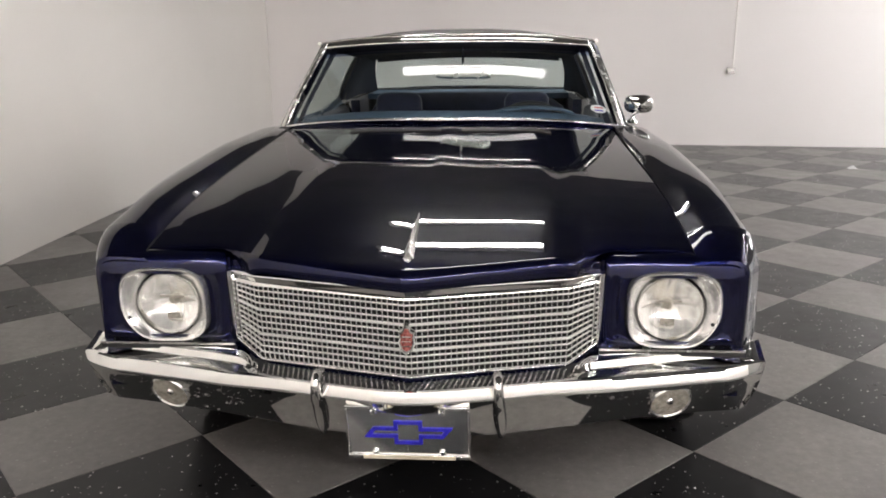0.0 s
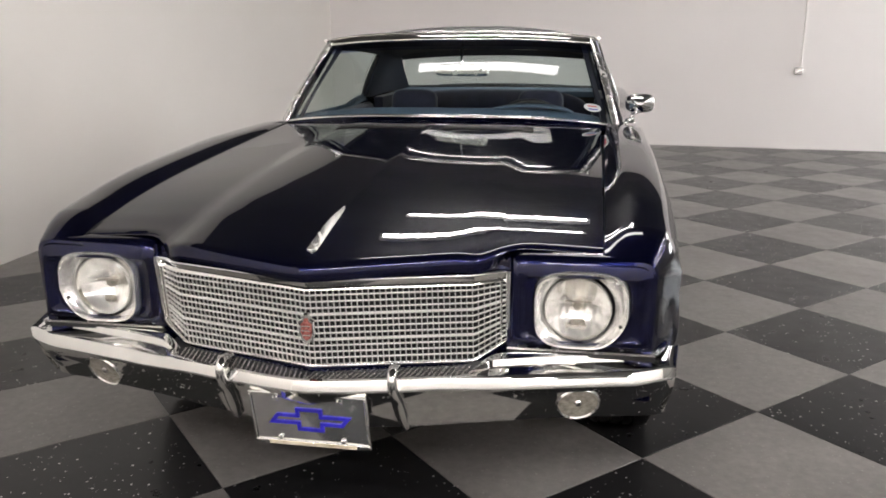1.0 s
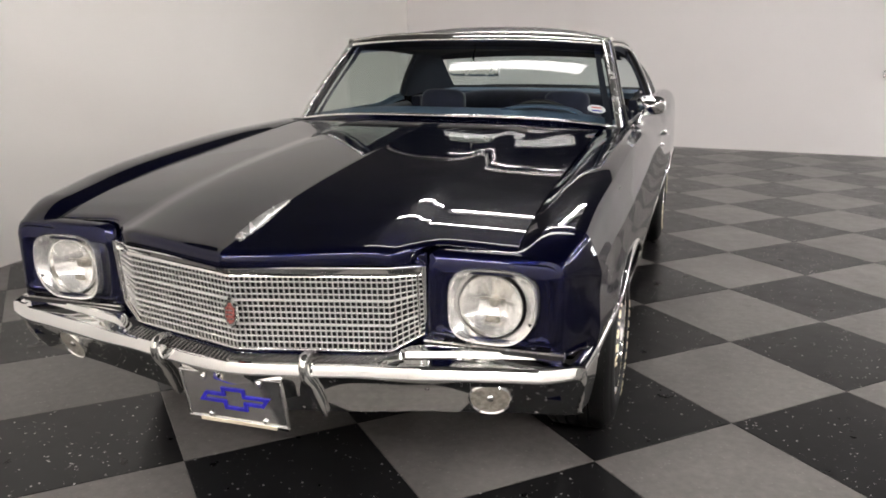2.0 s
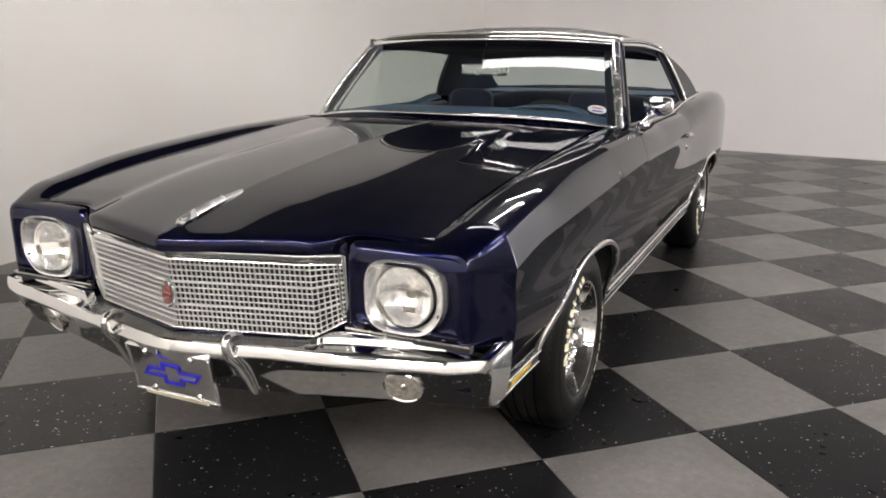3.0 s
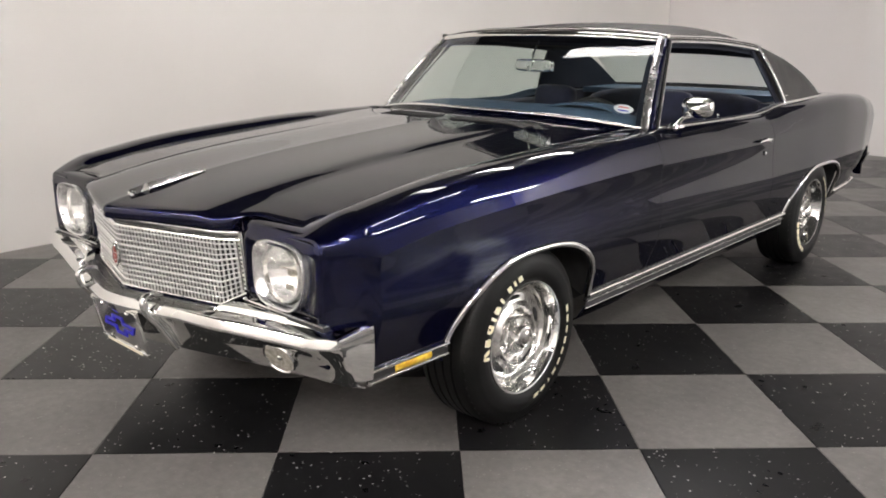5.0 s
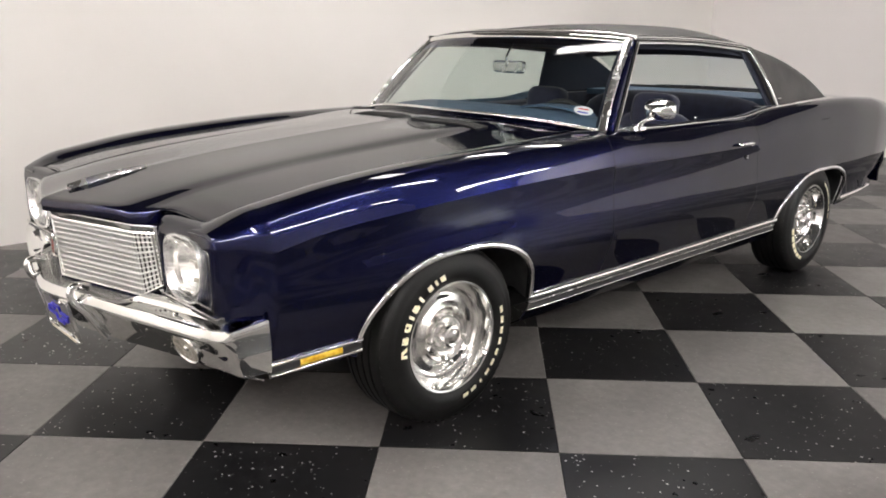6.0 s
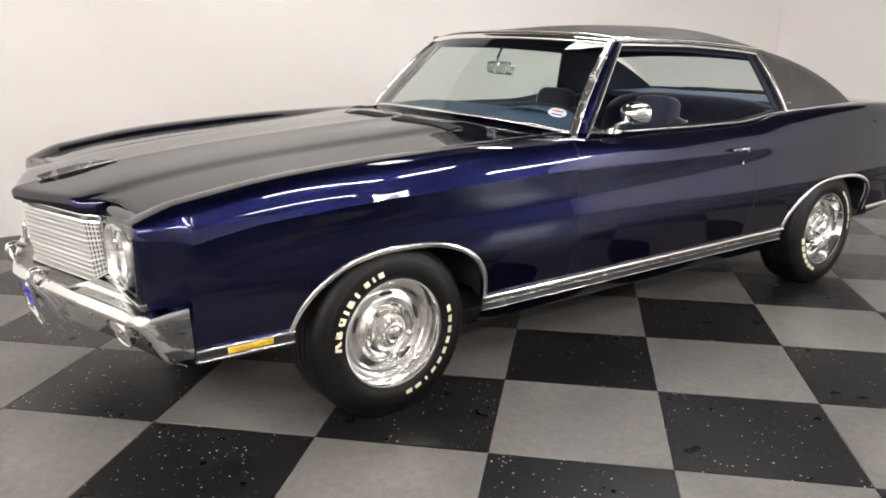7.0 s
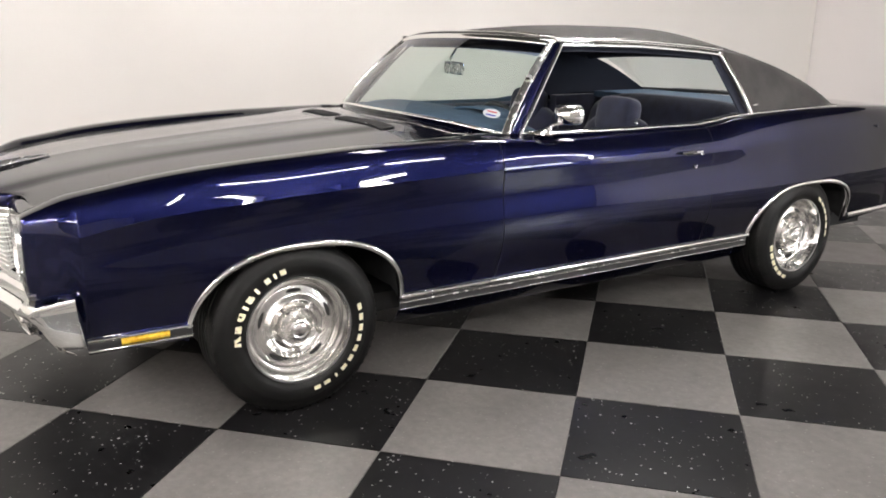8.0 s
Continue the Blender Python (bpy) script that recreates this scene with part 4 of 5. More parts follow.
    part("lower_moulding", *mirrored(box(0.488, 0.862, -0.866, -0.84, 0.580, 0.586), s), SATIN, cap)
    part("lower_seal", *mirrored(box(0.488, 0.862, -0.861, -0.83, 0.566, 0.5795), s), BLACKRUBBER, cap)


for s in (1, -1):
    headlamp(s)

# grille
G_TOP, G_Y = 0.786, -1.018
def grille_y(x, z):
    x = abs(x)
    y = -1.016 + x / 0.405 * 0.112 if x < 0.405 else -0.904 + (x - 0.405) / 0.08 * 0.050
    return y + (0.786 - z) * 0.10


def grille_low(x):
    x = abs(x)
    return 0.556 - 0.004 * min(x / 0.405, 1) + (0.045 * (x - 0.405) / 0.08 if x > 0.405 else 0)


def across(f, lo=0.0, n=3):
    xs = [-0.485, -0.445, -0.407, -0.403, -0.25, -0.1, -0.004, 0.004, 0.1, 0.25, 0.403, 0.407, 0.445, 0.485]
    return [Vector((x, *f(x))) for x in xs]


grille = part("grille_backing", *sheet([[(p.x, grille_y(p.x, z) + 0.040, max(z, grille_low(p.x) - 0.02)) for z in (0.53, 0.6, 0.7, 0.80)] for p in across(lambda x: (0, 0))]), DARK, car, "dark cavity behind the grille")


def hbar(t, w, d):
    rows = []
    for p in across(lambda x: (0, 0)):
        x = p.x
        z = grille_low(x) + (G_TOP - 0.022 - grille_low(x)) * t
        y = grille_y(x, z)
        rows.append([(x, y - d * 0.5, z - w * 0.3), (x, y - d * 0.65, z), (x, y - d * 0.5, z + w * 0.3), (x, y - d * 0.2, z + w / 2), (x, y + 0.004, z + w / 2), (x, y + 0.004, z - w / 2), (x, y - d * 0.2, z - w / 2)])
    V, F = sheet(rows, close_v=True)
    F += [tuple(range(7)), tuple(reversed(range(len(V) - 7, len(V))))]
    return V, F


NB = 11
for k in range(NB):
    t = (k + 1) / (NB + 1)
    big = k % 4 == 3
    part("grille_bar", *hbar(t, 0.0064 if big else 0.0036, 0.011 if big else 0.005), BRIGHT, grille, "bright dividing bar" if big else "")
fin = mesh_of("grille_fin", *box(-0.0009, 0.0009, -0.0002, 0.007, 0, 1), FINS, 0)
for s in (1, -1):
    for k in range(34):
        x = s * (0.007 + 0.478 * k / 34)
        z0, z1 = grille_low(x) + 0.002, G_TOP - 0.02
        ob = new("grille_fin", fin)
        ob.parent = grille
        ob.matrix_basis = Matrix.Translation((x, grille_y(x, z0), z0)) @ Euler((math.atan(0.10), 0, 0)).to_matrix().to_4x4() @ Matrix.Diagonal((1, 1, (z1 - z0) * 1.004, 1))
# surround: a broad sloping frame with a bright bead inside it
rows = []
for p in across(lambda x: (0, 0)):
    y = grille_y(p.x, G_TOP)
    rows.append([(p.x, y + 0.030, G_TOP + 0.004), (p.x, y + 0.003, G_TOP + 0.006), (p.x, y - 0.003, G_TOP + 0.0045), (p.x, y - 0.005, G_TOP + 0.001), (p.x, y - 0.0035, G_TOP - 0.004), (p.x, y + 0.002, G_TOP - 0.017), (p.x, y - 0.002, G_TOP - 0.021), (p.x, y - 0.003, G_TOP - 0.025), (p.x, y + 0.001, G_TOP - 0.028), (p.x, y + 0.012, G_TOP - 0.028)])
part("grille_top_moulding", *sheet(rows), CHROME, car, sharp=50, flip=True)
low_path = across(lambda x: (grille_y(x, grille_low(x)) - 0.005, grille_low(x)))
part("grille_bottom_moulding", *strip(low_path, 0.010, 0.008, Vector((0, -1, 0)), sink=0.02), CHROME, car, sharp=60)
for s in (1, -1):
    e = [Vector((s * 0.487, grille_y(0.485, z) - 0.004, z)) for z in np.linspace(0.585, 0.790, 8)]
    part("grille_end_moulding", *strip(e, 0.014, 0.010, Vector((s * 0.35, -0.9, 0)), sink=0.03), CHROME, car)
    e = [Vector((s * 0.470, grille_y(0.470, z) - 0.003, z)) for z in np.linspace(0.592, 0.764, 8)]
    part("grille_end_bead", *strip(e, 0.007, 0.006, Vector((s * 0.35, -0.9, 0)), sink=0.02), CHROME, car)
    part("grille_end_wall", *mirrored(box(0.486, 0.4935, -0.852, -0.78, 0.57, 0.822), s), PAINT, car)
part("lower_valance", *sheet([[(p.x, grille_y(p.x, 0.55) - 0.004, grille_low(p.x) - 0.008), (p.x, grille_y(p.x, 0.55) - 0.012, grille_low(p.x) - 0.016), (p.x, grille_y(p.x, 0.55) + 0.03, grille_low(p.x) - 0.03), (p.x, grille_y(p.x, 0.55) + 0.05, 0.42)] for p in across(lambda x: (0, 0))]), PAINT, car, flip=True)
for s in (1, -1):
    part("header_filler", *mirrored(box(0.440, 0.4925, -0.842, -0.79, 0.765, 0.816), s), PAINT, car, bevel=0.004)
    part("filler_panel", *mirrored(box(0.47, 0.855, -0.845, -0.78, 0.45, 0.60), s), PAINT, car)


def emblem():
    o = [(0, -.036), (.012, -.028), (.019, -.008), (.017, .010), (.019, .022), (.010, .027), (.005, .040), (-.005, .040), (-.010, .027), (-.019, .022), (-.017, .010), (-.019, -.008), (-.012, -.028)]
    V, F = [], []
    for k, (q, y) in enumerate(((1.12, 0.004), (1.12, -0.002), (1.0, -0.006), (0.8, -0.005))):
        V += [(x * q, y, z * q) for x, z in o]
    n = len(o)
    F = [(k * n + i, k * n + (i + 1) % n, (k + 1) * n + (i + 1) % n, (k + 1) * n + i) for k in range(3) for i in range(n)]
    F.append(tuple(range(3 * n, 4 * n)))
    at = Matrix.Translation((0, grille_y(0, 0.66) - 0.014, 0.66))
    body = part("grille_emblem", *moved((V, F), at), CHROME, car, "small crest-shaped chrome emblem", sharp=30)
    V2 = [(x * 0.78, -0.0065, z * 0.76) for x, z in o] + [(0, -0.010, 0)]
    part("emblem_enamel", *moved((V2, [(i, (i + 1) % n, n) for i in range(n)]), at), RED, body, "red enamel field")
    for z in (-0.012, 0.0, 0.012):
        part("emblem_rib", *moved(box(-0.011, 0.011, -0.0105, -0.007, z - 0.0012, z + 0.0012), at), CHROME, body)


emblem()

# front bumper: a V-shaped blade over a face that slants back, with plain end plates
ridge_y = pchip([0, .02, .22, .40, .58, .78, .87, .900], [-1.074, -1.073, -1.034, -.992, -.948, -.899, -.880, -.864])


def bumper_profile(x):
    """Set-back and height of the blade and its face at x, top to bottom."""
    x = abs(x)
    k = smooth(0.30, 0.52, x) * (1 - smooth(0.80, 0.89, x))
    zr = 0.533 + 0.010 * smooth(0.2, 0.6, x)
    c = 1 - smooth(0.36, 0.47, x)
    d = 0.012 * k
    e = 1 - 0.85 * smooth(0.78, 0.895, x)
    top = [(0.090, zr + 0.030 * e), (0.068, zr + 0.029 * e), (0.062, zr + 0.026 * e), (0.055, zr + 0.010 * e), (0.030, zr + 0.003)]
    sunk = [(0.060, zr - 0.020), (0.046, zr - 0.014), (0.030, zr - 0.006), (0.024, zr + 0.003), (0.018, zr + 0.007)]
    top = [(a[0] + (b[0] - a[0]) * c, a[1] + (b[1] - a[1]) * c) for a, b in zip(top, sunk)]
    return top + [(0.014, zr + 0.0085 - d * 0.7), (0.010, zr + 0.007 - d * 0.8), (0.001, zr - 0.014 - d), (0.001, zr - 0.018 - d), (0.008, zr - 0.026 - d), (0.032, zr - 0.056), (0.050, zr - 0.088), (0.068, zr - 0.120), (0.088, zr - 0.152), (0.115, zr - 0.162)]


def face_y(x, z):
    prof = bumper_profile(x)[5:]
    return ridge_y(abs(x)) + float(np.interp(-z, [-q[1] for q in prof], [q[0] for q in prof]))


def bumper():
    xs = np.linspace(0, 0.903, 54)
    half = []
    for x in xs:
        half.append([(x, ridge_y(x) + b, z) for b, z in bumper_profile(x)])
    last = bumper_profile(0.903)
    for k in range(9):
        t = k / 8
        row = []
        for i, (b, z) in enumerate(last):
            d = min(max((0.545 - z) / 0.165, 0), 1)
            y0, y1 = -0.852 + 0.052 * d, -0.740 + 0.014 * d
            x = 0.914 + 0.016 * t - 0.022 * d * d
            zz = z + 0.018 * t * (1 - d) + 0.020 * d
            if i < 5:
                x -= (5 - i) * 0.008
                zz = last[4][1] + 0.018 * t - (0.002 if i == 4 else 0.0)
                y0 = -0.852 + (5 - i) * 0.004
            row.append((x, y0 + (y1 - y0) * t, zz))
        half.append(row)
    rows = [[(-x, y, z) for x, y, z in r] for r in reversed(half)] + half[1:]
    return sheet(rows)


FB = part("front_bumper", *bumper(), CHROME, car, "chrome front bumper with a V-shaped blade", solid=-0.004, sharp=35)
for s in (1, -1):
    g = [(s * 0.223, -0.992, 0.560), (s * 0.223, -1.022, 0.570), (s * 0.224, -1.046, 0.566), (s * 0.225, -1.052, 0.545)] + [(s * (0.225 + 0.05 * (0.54 - z)), face_y(0.223, z) - 0.010, z) for z in (0.515, 0.48, 0.44, 0.40, 0.380)]
    rows = []
    path = catmull(g, 30)
    for i, p in enumerate(path):
        t = (path[min(i + 1, 29)] - path[max(i - 1, 0)]).normalized()
        n_ = Vector((1, 0, 0)).cross(t).normalized()
        w_ = 0.0125 + 0.004 * smooth(8, 16, i) - 0.007 * smooth(23, 29, i) - 0.006 * smooth(3, 0, i) if i > 2 else 0.0095 + 0.001 * i
        rows.append([p + Vector((1, 0, 0)) * superell(2 * math.pi * k / 16, w_, 0.013, 2.6)[0] + n_ * superell(2 * math.pi * k / 16, w_, 0.013, 2.6)[1] for k in range(16)])
    V, F = sheet(rows, close_v=True)
    F += [tuple(range(16)), tuple(reversed(range(len(V) - 16, len(V))))]
    part("bumper_guard", V, F, CHROME, FB, "upright chrome bumper guard", sharp=60)
    # front lamp set into the slanted face
    m = Matrix.Translation((s * 0.674, face_y(0.674, 0.447) - 0.004, 0.447)) @ Euler((radians(23), 0, radians(13 * s))).to_matrix().to_4x4() @ Matrix.Scale(1.22, 4)
    oval = m @ Matrix.Diagonal((0.97, 1, 0.95, 1))
    lamp = part("parking_lamp", *moved(lathe([(0.044, 0.030), (0.047, 0.008), (0.049, -0.004), (0.046, -0.008), (0.042, -0.004)], 32, "y"), oval), CHROME, FB, "round parking lamp set in the bumper")
    part("lamp_reflector", *moved(lathe([(0.0, -0.0025), (0.02, -0.003), (0.043, -0.005)], 24, "y"), oval), PARKING, lamp)
    part("lamp_bulb", *moved(lathe([(0.0, -0.008), (0.006, -0.007), (0.009, -0.003), (0.007, 0.004)], 12, "y"), m), SATIN, lamp)
    gl = part("lamp_lens", *moved(lathe([(0.0, -0.0105), (0.02, -0.010), (0.036, -0.008), (0.043, -0.0055)], 28, "y"), oval), CLEAR, lamp, "clear lamp lens")
    gl.visible_shadow = False
    for bx, bz in ((0.834, 0.488), (0.516, 0.478)):
        part("bumper_bolt", *moved(lathe([(0, -0.006), (0.006, -0.005), (0.009, 0.0), (0.009, 0.02)], 12, "y"), Matrix.Translation((s * bx, face_y(bx, bz), bz))), CHROME, FB)
# finned screen that slopes up from the bumper blade to the grille
screen = []
for x in np.linspace(-0.45, 0.45, 37):
    k = 1 - smooth(0.36, 0.46, abs(x))
    y0, y1 = ridge_y(abs(x)) + 0.014, grille_y(x, 0.55) + 0.004
    screen.append([(x, y0, 0.5385 + 0.012 * (1 - k)), (x, y1, 0.5395 + 0.014 * (1 - k))])
SCR = part("bumper_screen", *sheet(screen), SCREEN, FB, "dark finned screen behind the bumper blade", sharp=60)
finm = mesh_of("screen_fin", *box(-0.0022, 0.0022, -0.5, 0.5, 0.0, 0.0042), SATIN, 0)
for k in range(-30, 31):
    x = (k + 0.5) * 0.0142 if k < 0 else (k + 0.5) * 0.0142
    y0, y1 = ridge_y(abs(x)) + 0.020, grille_y(x, 0.55) - 0.010
    ob = new("screen_fin", finm)
    ob.parent = SCR
    ob.matrix_basis = pose(x, (y0 + y1) / 2, 0.5392, 1, 0, -12 if x > 0 else 12) @ Matrix.Diagonal((1, y1 - y0, 1, 1))


# front plate with a plain blue outlined device
def plate():
    m = pose(0, -1.028, 0.420, 12, 0, 0)
    def at(vf):
        return moved(vf, m)
    base = part("front_plate", *at(box(-0.152, 0.152, -0.003, 0.003, -0.078, 0.078)), PLATE, car, "brushed metal show plate in a chrome frame", bevel=0.002)
    part("plate_bracket", *at(box(-0.13, 0.13, 0.003, 0.05, 0.02, 0.07)), DARK, base)
    for x0, x1, z0, z1, nm in ((-0.156, 0.156, 0.074, 0.082, "plate_frame_top"), (-0.156, 0.156, -0.082, -0.070, "plate_frame_bottom"), (-0.156, -0.150, -0.070, 0.074, "plate_frame_side"), (0.150, 0.156, -0.070, 0.074, "plate_frame_side")):
        part(nm, *at(box(x0, x1, -0.008, 0.004, z0, z1)), CHROME, base, bevel=0.002)
    part("name_bar", *at(box(-0.118, 0.118, -0.0095, -0.006, -0.0815, -0.071)), CREAM, base, "cream coloured bar on the frame")
    o = [(-0.036, 0.036), (0.036, 0.036), (0.036, 0.016), (0.112, 0.016), (0.088, -0.016), (0.036, -0.016), (0.036, -0.036), (-0.036, -0.036), (-0.036, -0.016), (-0.112, -0.016), (-0.088, 0.016), (-0.036, 0.016)]
    n = len(o)
    inner = [(-0.0265, 0.0265), (0.0265, 0.0265), (0.0265, 0.0065), (0.0925, 0.0065), (0.083, -0.0065), (0.0265, -0.0065), (0.0265, -0.0265), (-0.0265, -0.0265), (-0.0265, -0.0065), (-0.0925, -0.0065), (-0.083, 0.0065), (-0.0265, 0.0065)]
    V = [(x, -0.0036, z) for x, z in o] + [(x, -0.0062, z) for x, z in o] + [(x, -0.0062, z) for x, z in inner] + [(x, -0.0036, z) for x, z in inner]
    F = [(k * n + i, k * n + (i + 1) % n, (k + 1) * n + (i + 1) % n, (k + 1) * n + i) for k in range(3) for i in range(n)]
    part("plate_device", *at((V, F)), BLUEINK, base, "plain blue outlined cross-like shape", sharp=30)
    for x in (-0.085, 0.085):
        for z in (-0.062, 0.063):
            part("plate_screw", *moved(lathe([(0, -0.010), (0.006, -0.0095), (0.009, -0.006), (0.009, -0.002)], 12, "y"), m @ Matrix.Translation((x, 0, z))), CHROME, base)


plate()


# ---- wheels ----
def letters(word, size):
    c = bpy.data.curves.new("lettering", "FONT")
    c.body, c.size, c.extrude, c.offset, c.align_x, c.align_y = word, size, 0.0012, 0.0021, "CENTER", "CENTER"
    o = bpy.data.objects.new("lettering", c)
    scene.collection.objects.link(o)
    bpy.context.view_layer.update()
    me = bpy.data.meshes.new_from_object(o.evaluated_get(bpy.context.evaluated_depsgraph_get()))
    V, F = [v.co.copy() for v in me.vertices], [tuple(p.vertices) for p in me.polygons]
    bpy.data.objects.remove(o)
    bpy.data.meshes.remove(me)
    return V, F


def on_tyre(vf, deg, r, x):
    """Lays flat pieces (x right, y up) on the tyre's wall, tops outwards."""
    a = radians(deg)
    up = Vector((0, math.cos(a), math.sin(a)))
    right = Vector((0, math.sin(a), -math.cos(a)))
    return [up * (r + v[1]) + right * v[0] + Vector((x + v[2] - 0.30 * v[1], 0, 0)) for v in vf[0]], vf[1]


def wheel(y, lip, s, spin, text):
    rimp = [(0.204, -0.10), (0.204, -0.008), (0.207, 0.002), (0.204, 0.007), (0.198, 0.006), (0.193, -0.004), (0.188, -0.030), (0.182, -0.052), (0.172, -0.062), (0.162, -0.060), (0.156, -0.054), (0.148, -0.050), (0.128, -0.050), (0.120, -0.046), (0.112, -0.036), (0.103, -0.030), (0.094, -0.032), (0.086, -0.040), (0.078, -0.044), (0.0, -0.046)]
    place = Matrix.Translation((0, y, 0.328)) @ Euler((radians(spin), 0, 0)).to_matrix().to_4x4()
    def put(vf):
        V, F = vf
        V = [Vector(v) + Vector((lip, 0, 0)) for v in V]
        V = [place @ v for v in V]
        return mirrored((V, F), s)
    rim = part("wheel", *put(lathe(rimp, 64)), RIM, car, "bright steel rally wheel with slots", sharp=45)
    part("trim_ring", *put(lathe([(0.2065, -0.004), (0.209, 0.004), (0.206, 0.010), (0.199, 0.009), (0.194, -0.001), (0.186, -0.034), (0.182, -0.046)], 64)), CHROME, rim, "polished trim ring")
    cap = [(0.077, -0.046), (0.077, -0.030), (0.072, -0.022), (0.066, -0.024), (0.060, -0.030), (0.046, -0.024), (0.044, -0.006), (0.040, 0.004), (0.032, 0.008), (0.026, 0.006), (0.020, 0.010), (0.0, 0.012)]
    hubcap = part("hub_cap", *put(lathe(cap, 40)), RIM, rim, "chrome centre cap")
    for k in range(36):
        a = 2 * math.pi * k / 36
        V, F = box(-0.0265, -0.021, -0.0012, 0.0012, 0.047, 0.066)
        V = [Euler((a, 0, 0)).to_matrix() @ Vector(v) for v in V]
        part("cap_vane", *put((V, F)), SATIN, hubcap, sharp=0)
    # slots are not cut: dark pads on the disc paint their shaded openings
    for k in range(5):
        rows = []
        for j in range(9):
            a = radians(72 * k + 18 + (j - 4) * 3.2)
            w = 0.0075 * math.sqrt(max(0.02, 1 - ((j - 4) / 4) ** 2 * 0.96))
            rows.append([(-0.0485, (0.1385 + q * w) * math.cos(a), (0.1385 + q * w) * math.sin(a)) for q in (-1, -0.4, 0.4, 1)])
        part("wheel_slot", *put(sheet(rows)), DARK, rim, sharp=0, solid=0.002)
    for k in range(5):
        a = radians(72 * k + 54)
        nut = [Vector(v) + Vector((0, 0.092 * math.cos(a), 0.092 * math.sin(a))) for v in lathe([(0.0, -0.012), (0.007, -0.014), (0.010, -0.020), (0.010, -0.040)], 6)[0]]
        part("wheel_nut", *put((nut, lathe([(0.0, -0.012), (0.007, -0.014), (0.010, -0.020), (0.010, -0.040)], 6)[1])), CHROME, rim, sharp=20)
    w = 0.215
    prof = [(0.200, -0.01), (0.206, 0.004), (0.214, 0.012), (0.232, 0.0185), (0.250, 0.019), (0.268, 0.016), (0.278, 0.0135), (0.280, 0.012), (0.294, 0.009), (0.306, 0.003), (0.316, -0.005), (0.323, -0.013), (0.327, -0.024)]
    for q in (0.060, 0.098, 0.136, 0.172):
        prof += [(0.3285, -q + 0.006), (0.321, -q + 0.004), (0.321, -q - 0.003), (0.3285, -q - 0.005)]
    prof += [(0.326, -0.192), (0.318, -0.205), (0.28, -w - 0.006), (0.24, -w - 0.008), (0.20, -w + 0.01)]
    tyre = part("tyre", *put(lathe(prof, 96)), RUBBER, rim, "black radial tyre with raised white lettering" if s > 0 else "black radial tyre", sharp=40)
    # tread blocks at the shoulder
    for k in range(60):
        a = 2 * math.pi * k / 60
        V, F = box(-0.050, -0.008, -0.0042, 0.0042, 0.316, 0.3288)
        V = [Euler((a, 0, 0)).to_matrix() @ (Vector(v) + Vector((0, 0, -0.007 if v[0] > -0.03 else 0))) for v in V]
        part("tread_block", *put((V, F)), RUBBER, tyre, sharp=0)
    if s > 0:
        r = 0.246
        if text:
            for ch, dg in zip("Radial", (179.5, 168.5, 157.5, 149, 141, 132)):
                glyph = letters(ch, 0.049)
                part("letter", *put(on_tyre(([Vector((v.x * 1.22, v.y, v.z)) for v in glyph[0]], glyph[1]), dg, r, 0.019)), WHITERUB, tyre, sharp=0)
            blocks = [(120, 0.020), (112.5, 0.010), (105, 0.022)] + [(13 - 10.0 * k, 0.026 if k not in (7,) else 0.009) for k in range(10)]
        else:
            blocks = [(52 - 11 * k - spin, 0.034) for k in range(6)] + [(190 + 11 * k - spin, 0.034) for k in range(6)]
        for dg, wd in blocks:
            bx = box(-wd / 2, wd / 2, -0.0135, 0.0135, -0.001, 0.0012)
            V = [Vector((v[0], v[1], v[2])) for v in bx[0]]
            part("raised_bar", *put(on_tyre((V, bx[1]), dg, r, 0.019)), WHITERUB, tyre, sharp=0)
    # brake drum behind the slots
    part("brake_drum", *put(lathe([(0.0, -0.07), (0.15, -0.07), (0.15, -0.13)], 24)), DARK, rim)


wheel(0.0, 0.918, 1, 0, True)
wheel(2.946, 0.925, 1, 48, False)
wheel(0.0, 0.918, -1, 20, False)
wheel(2.946, 0.925, -1, 70, False)

# ---- cabin ----
def dash():
    rows = []
    for i in range(25):
        x = -0.76 + 1.52 * i / 24
        b = ws_base(x)
        rows.append([(x, b.y + 0.02, b.z - 0.05), (x, b.y + 0.03, b.z - 0.022), (x, b.y + 0.08, b.z - 0.006), (x, 1.13, 1.038 - 0.05 * (x / 0.76) ** 4), (x, 1.18, 1.040 - 0.05 * (x / 0.76) ** 4), (x, 1.22, 1.022 - 0.05 * (x / 0.76) ** 4), (x, 1.25, 0.95), (x, 1.24, 0.80), (x, 1.15, 0.66)])
    return sheet(rows)


part("dashboard", *dash(), DASHMAT, car, "blue padded dashboard", solid=0.01, flip=True)
part("instrument_hood", *sheet([[(0.38 + 0.21 * math.cos(math.pi * k / 12), y, 1.005 + 0.045 * math.sin(math.pi * k / 12)) for k in range(13)] for y in (1.12, 1.18, 1.225)]), DASHMAT, car, solid=0.01)


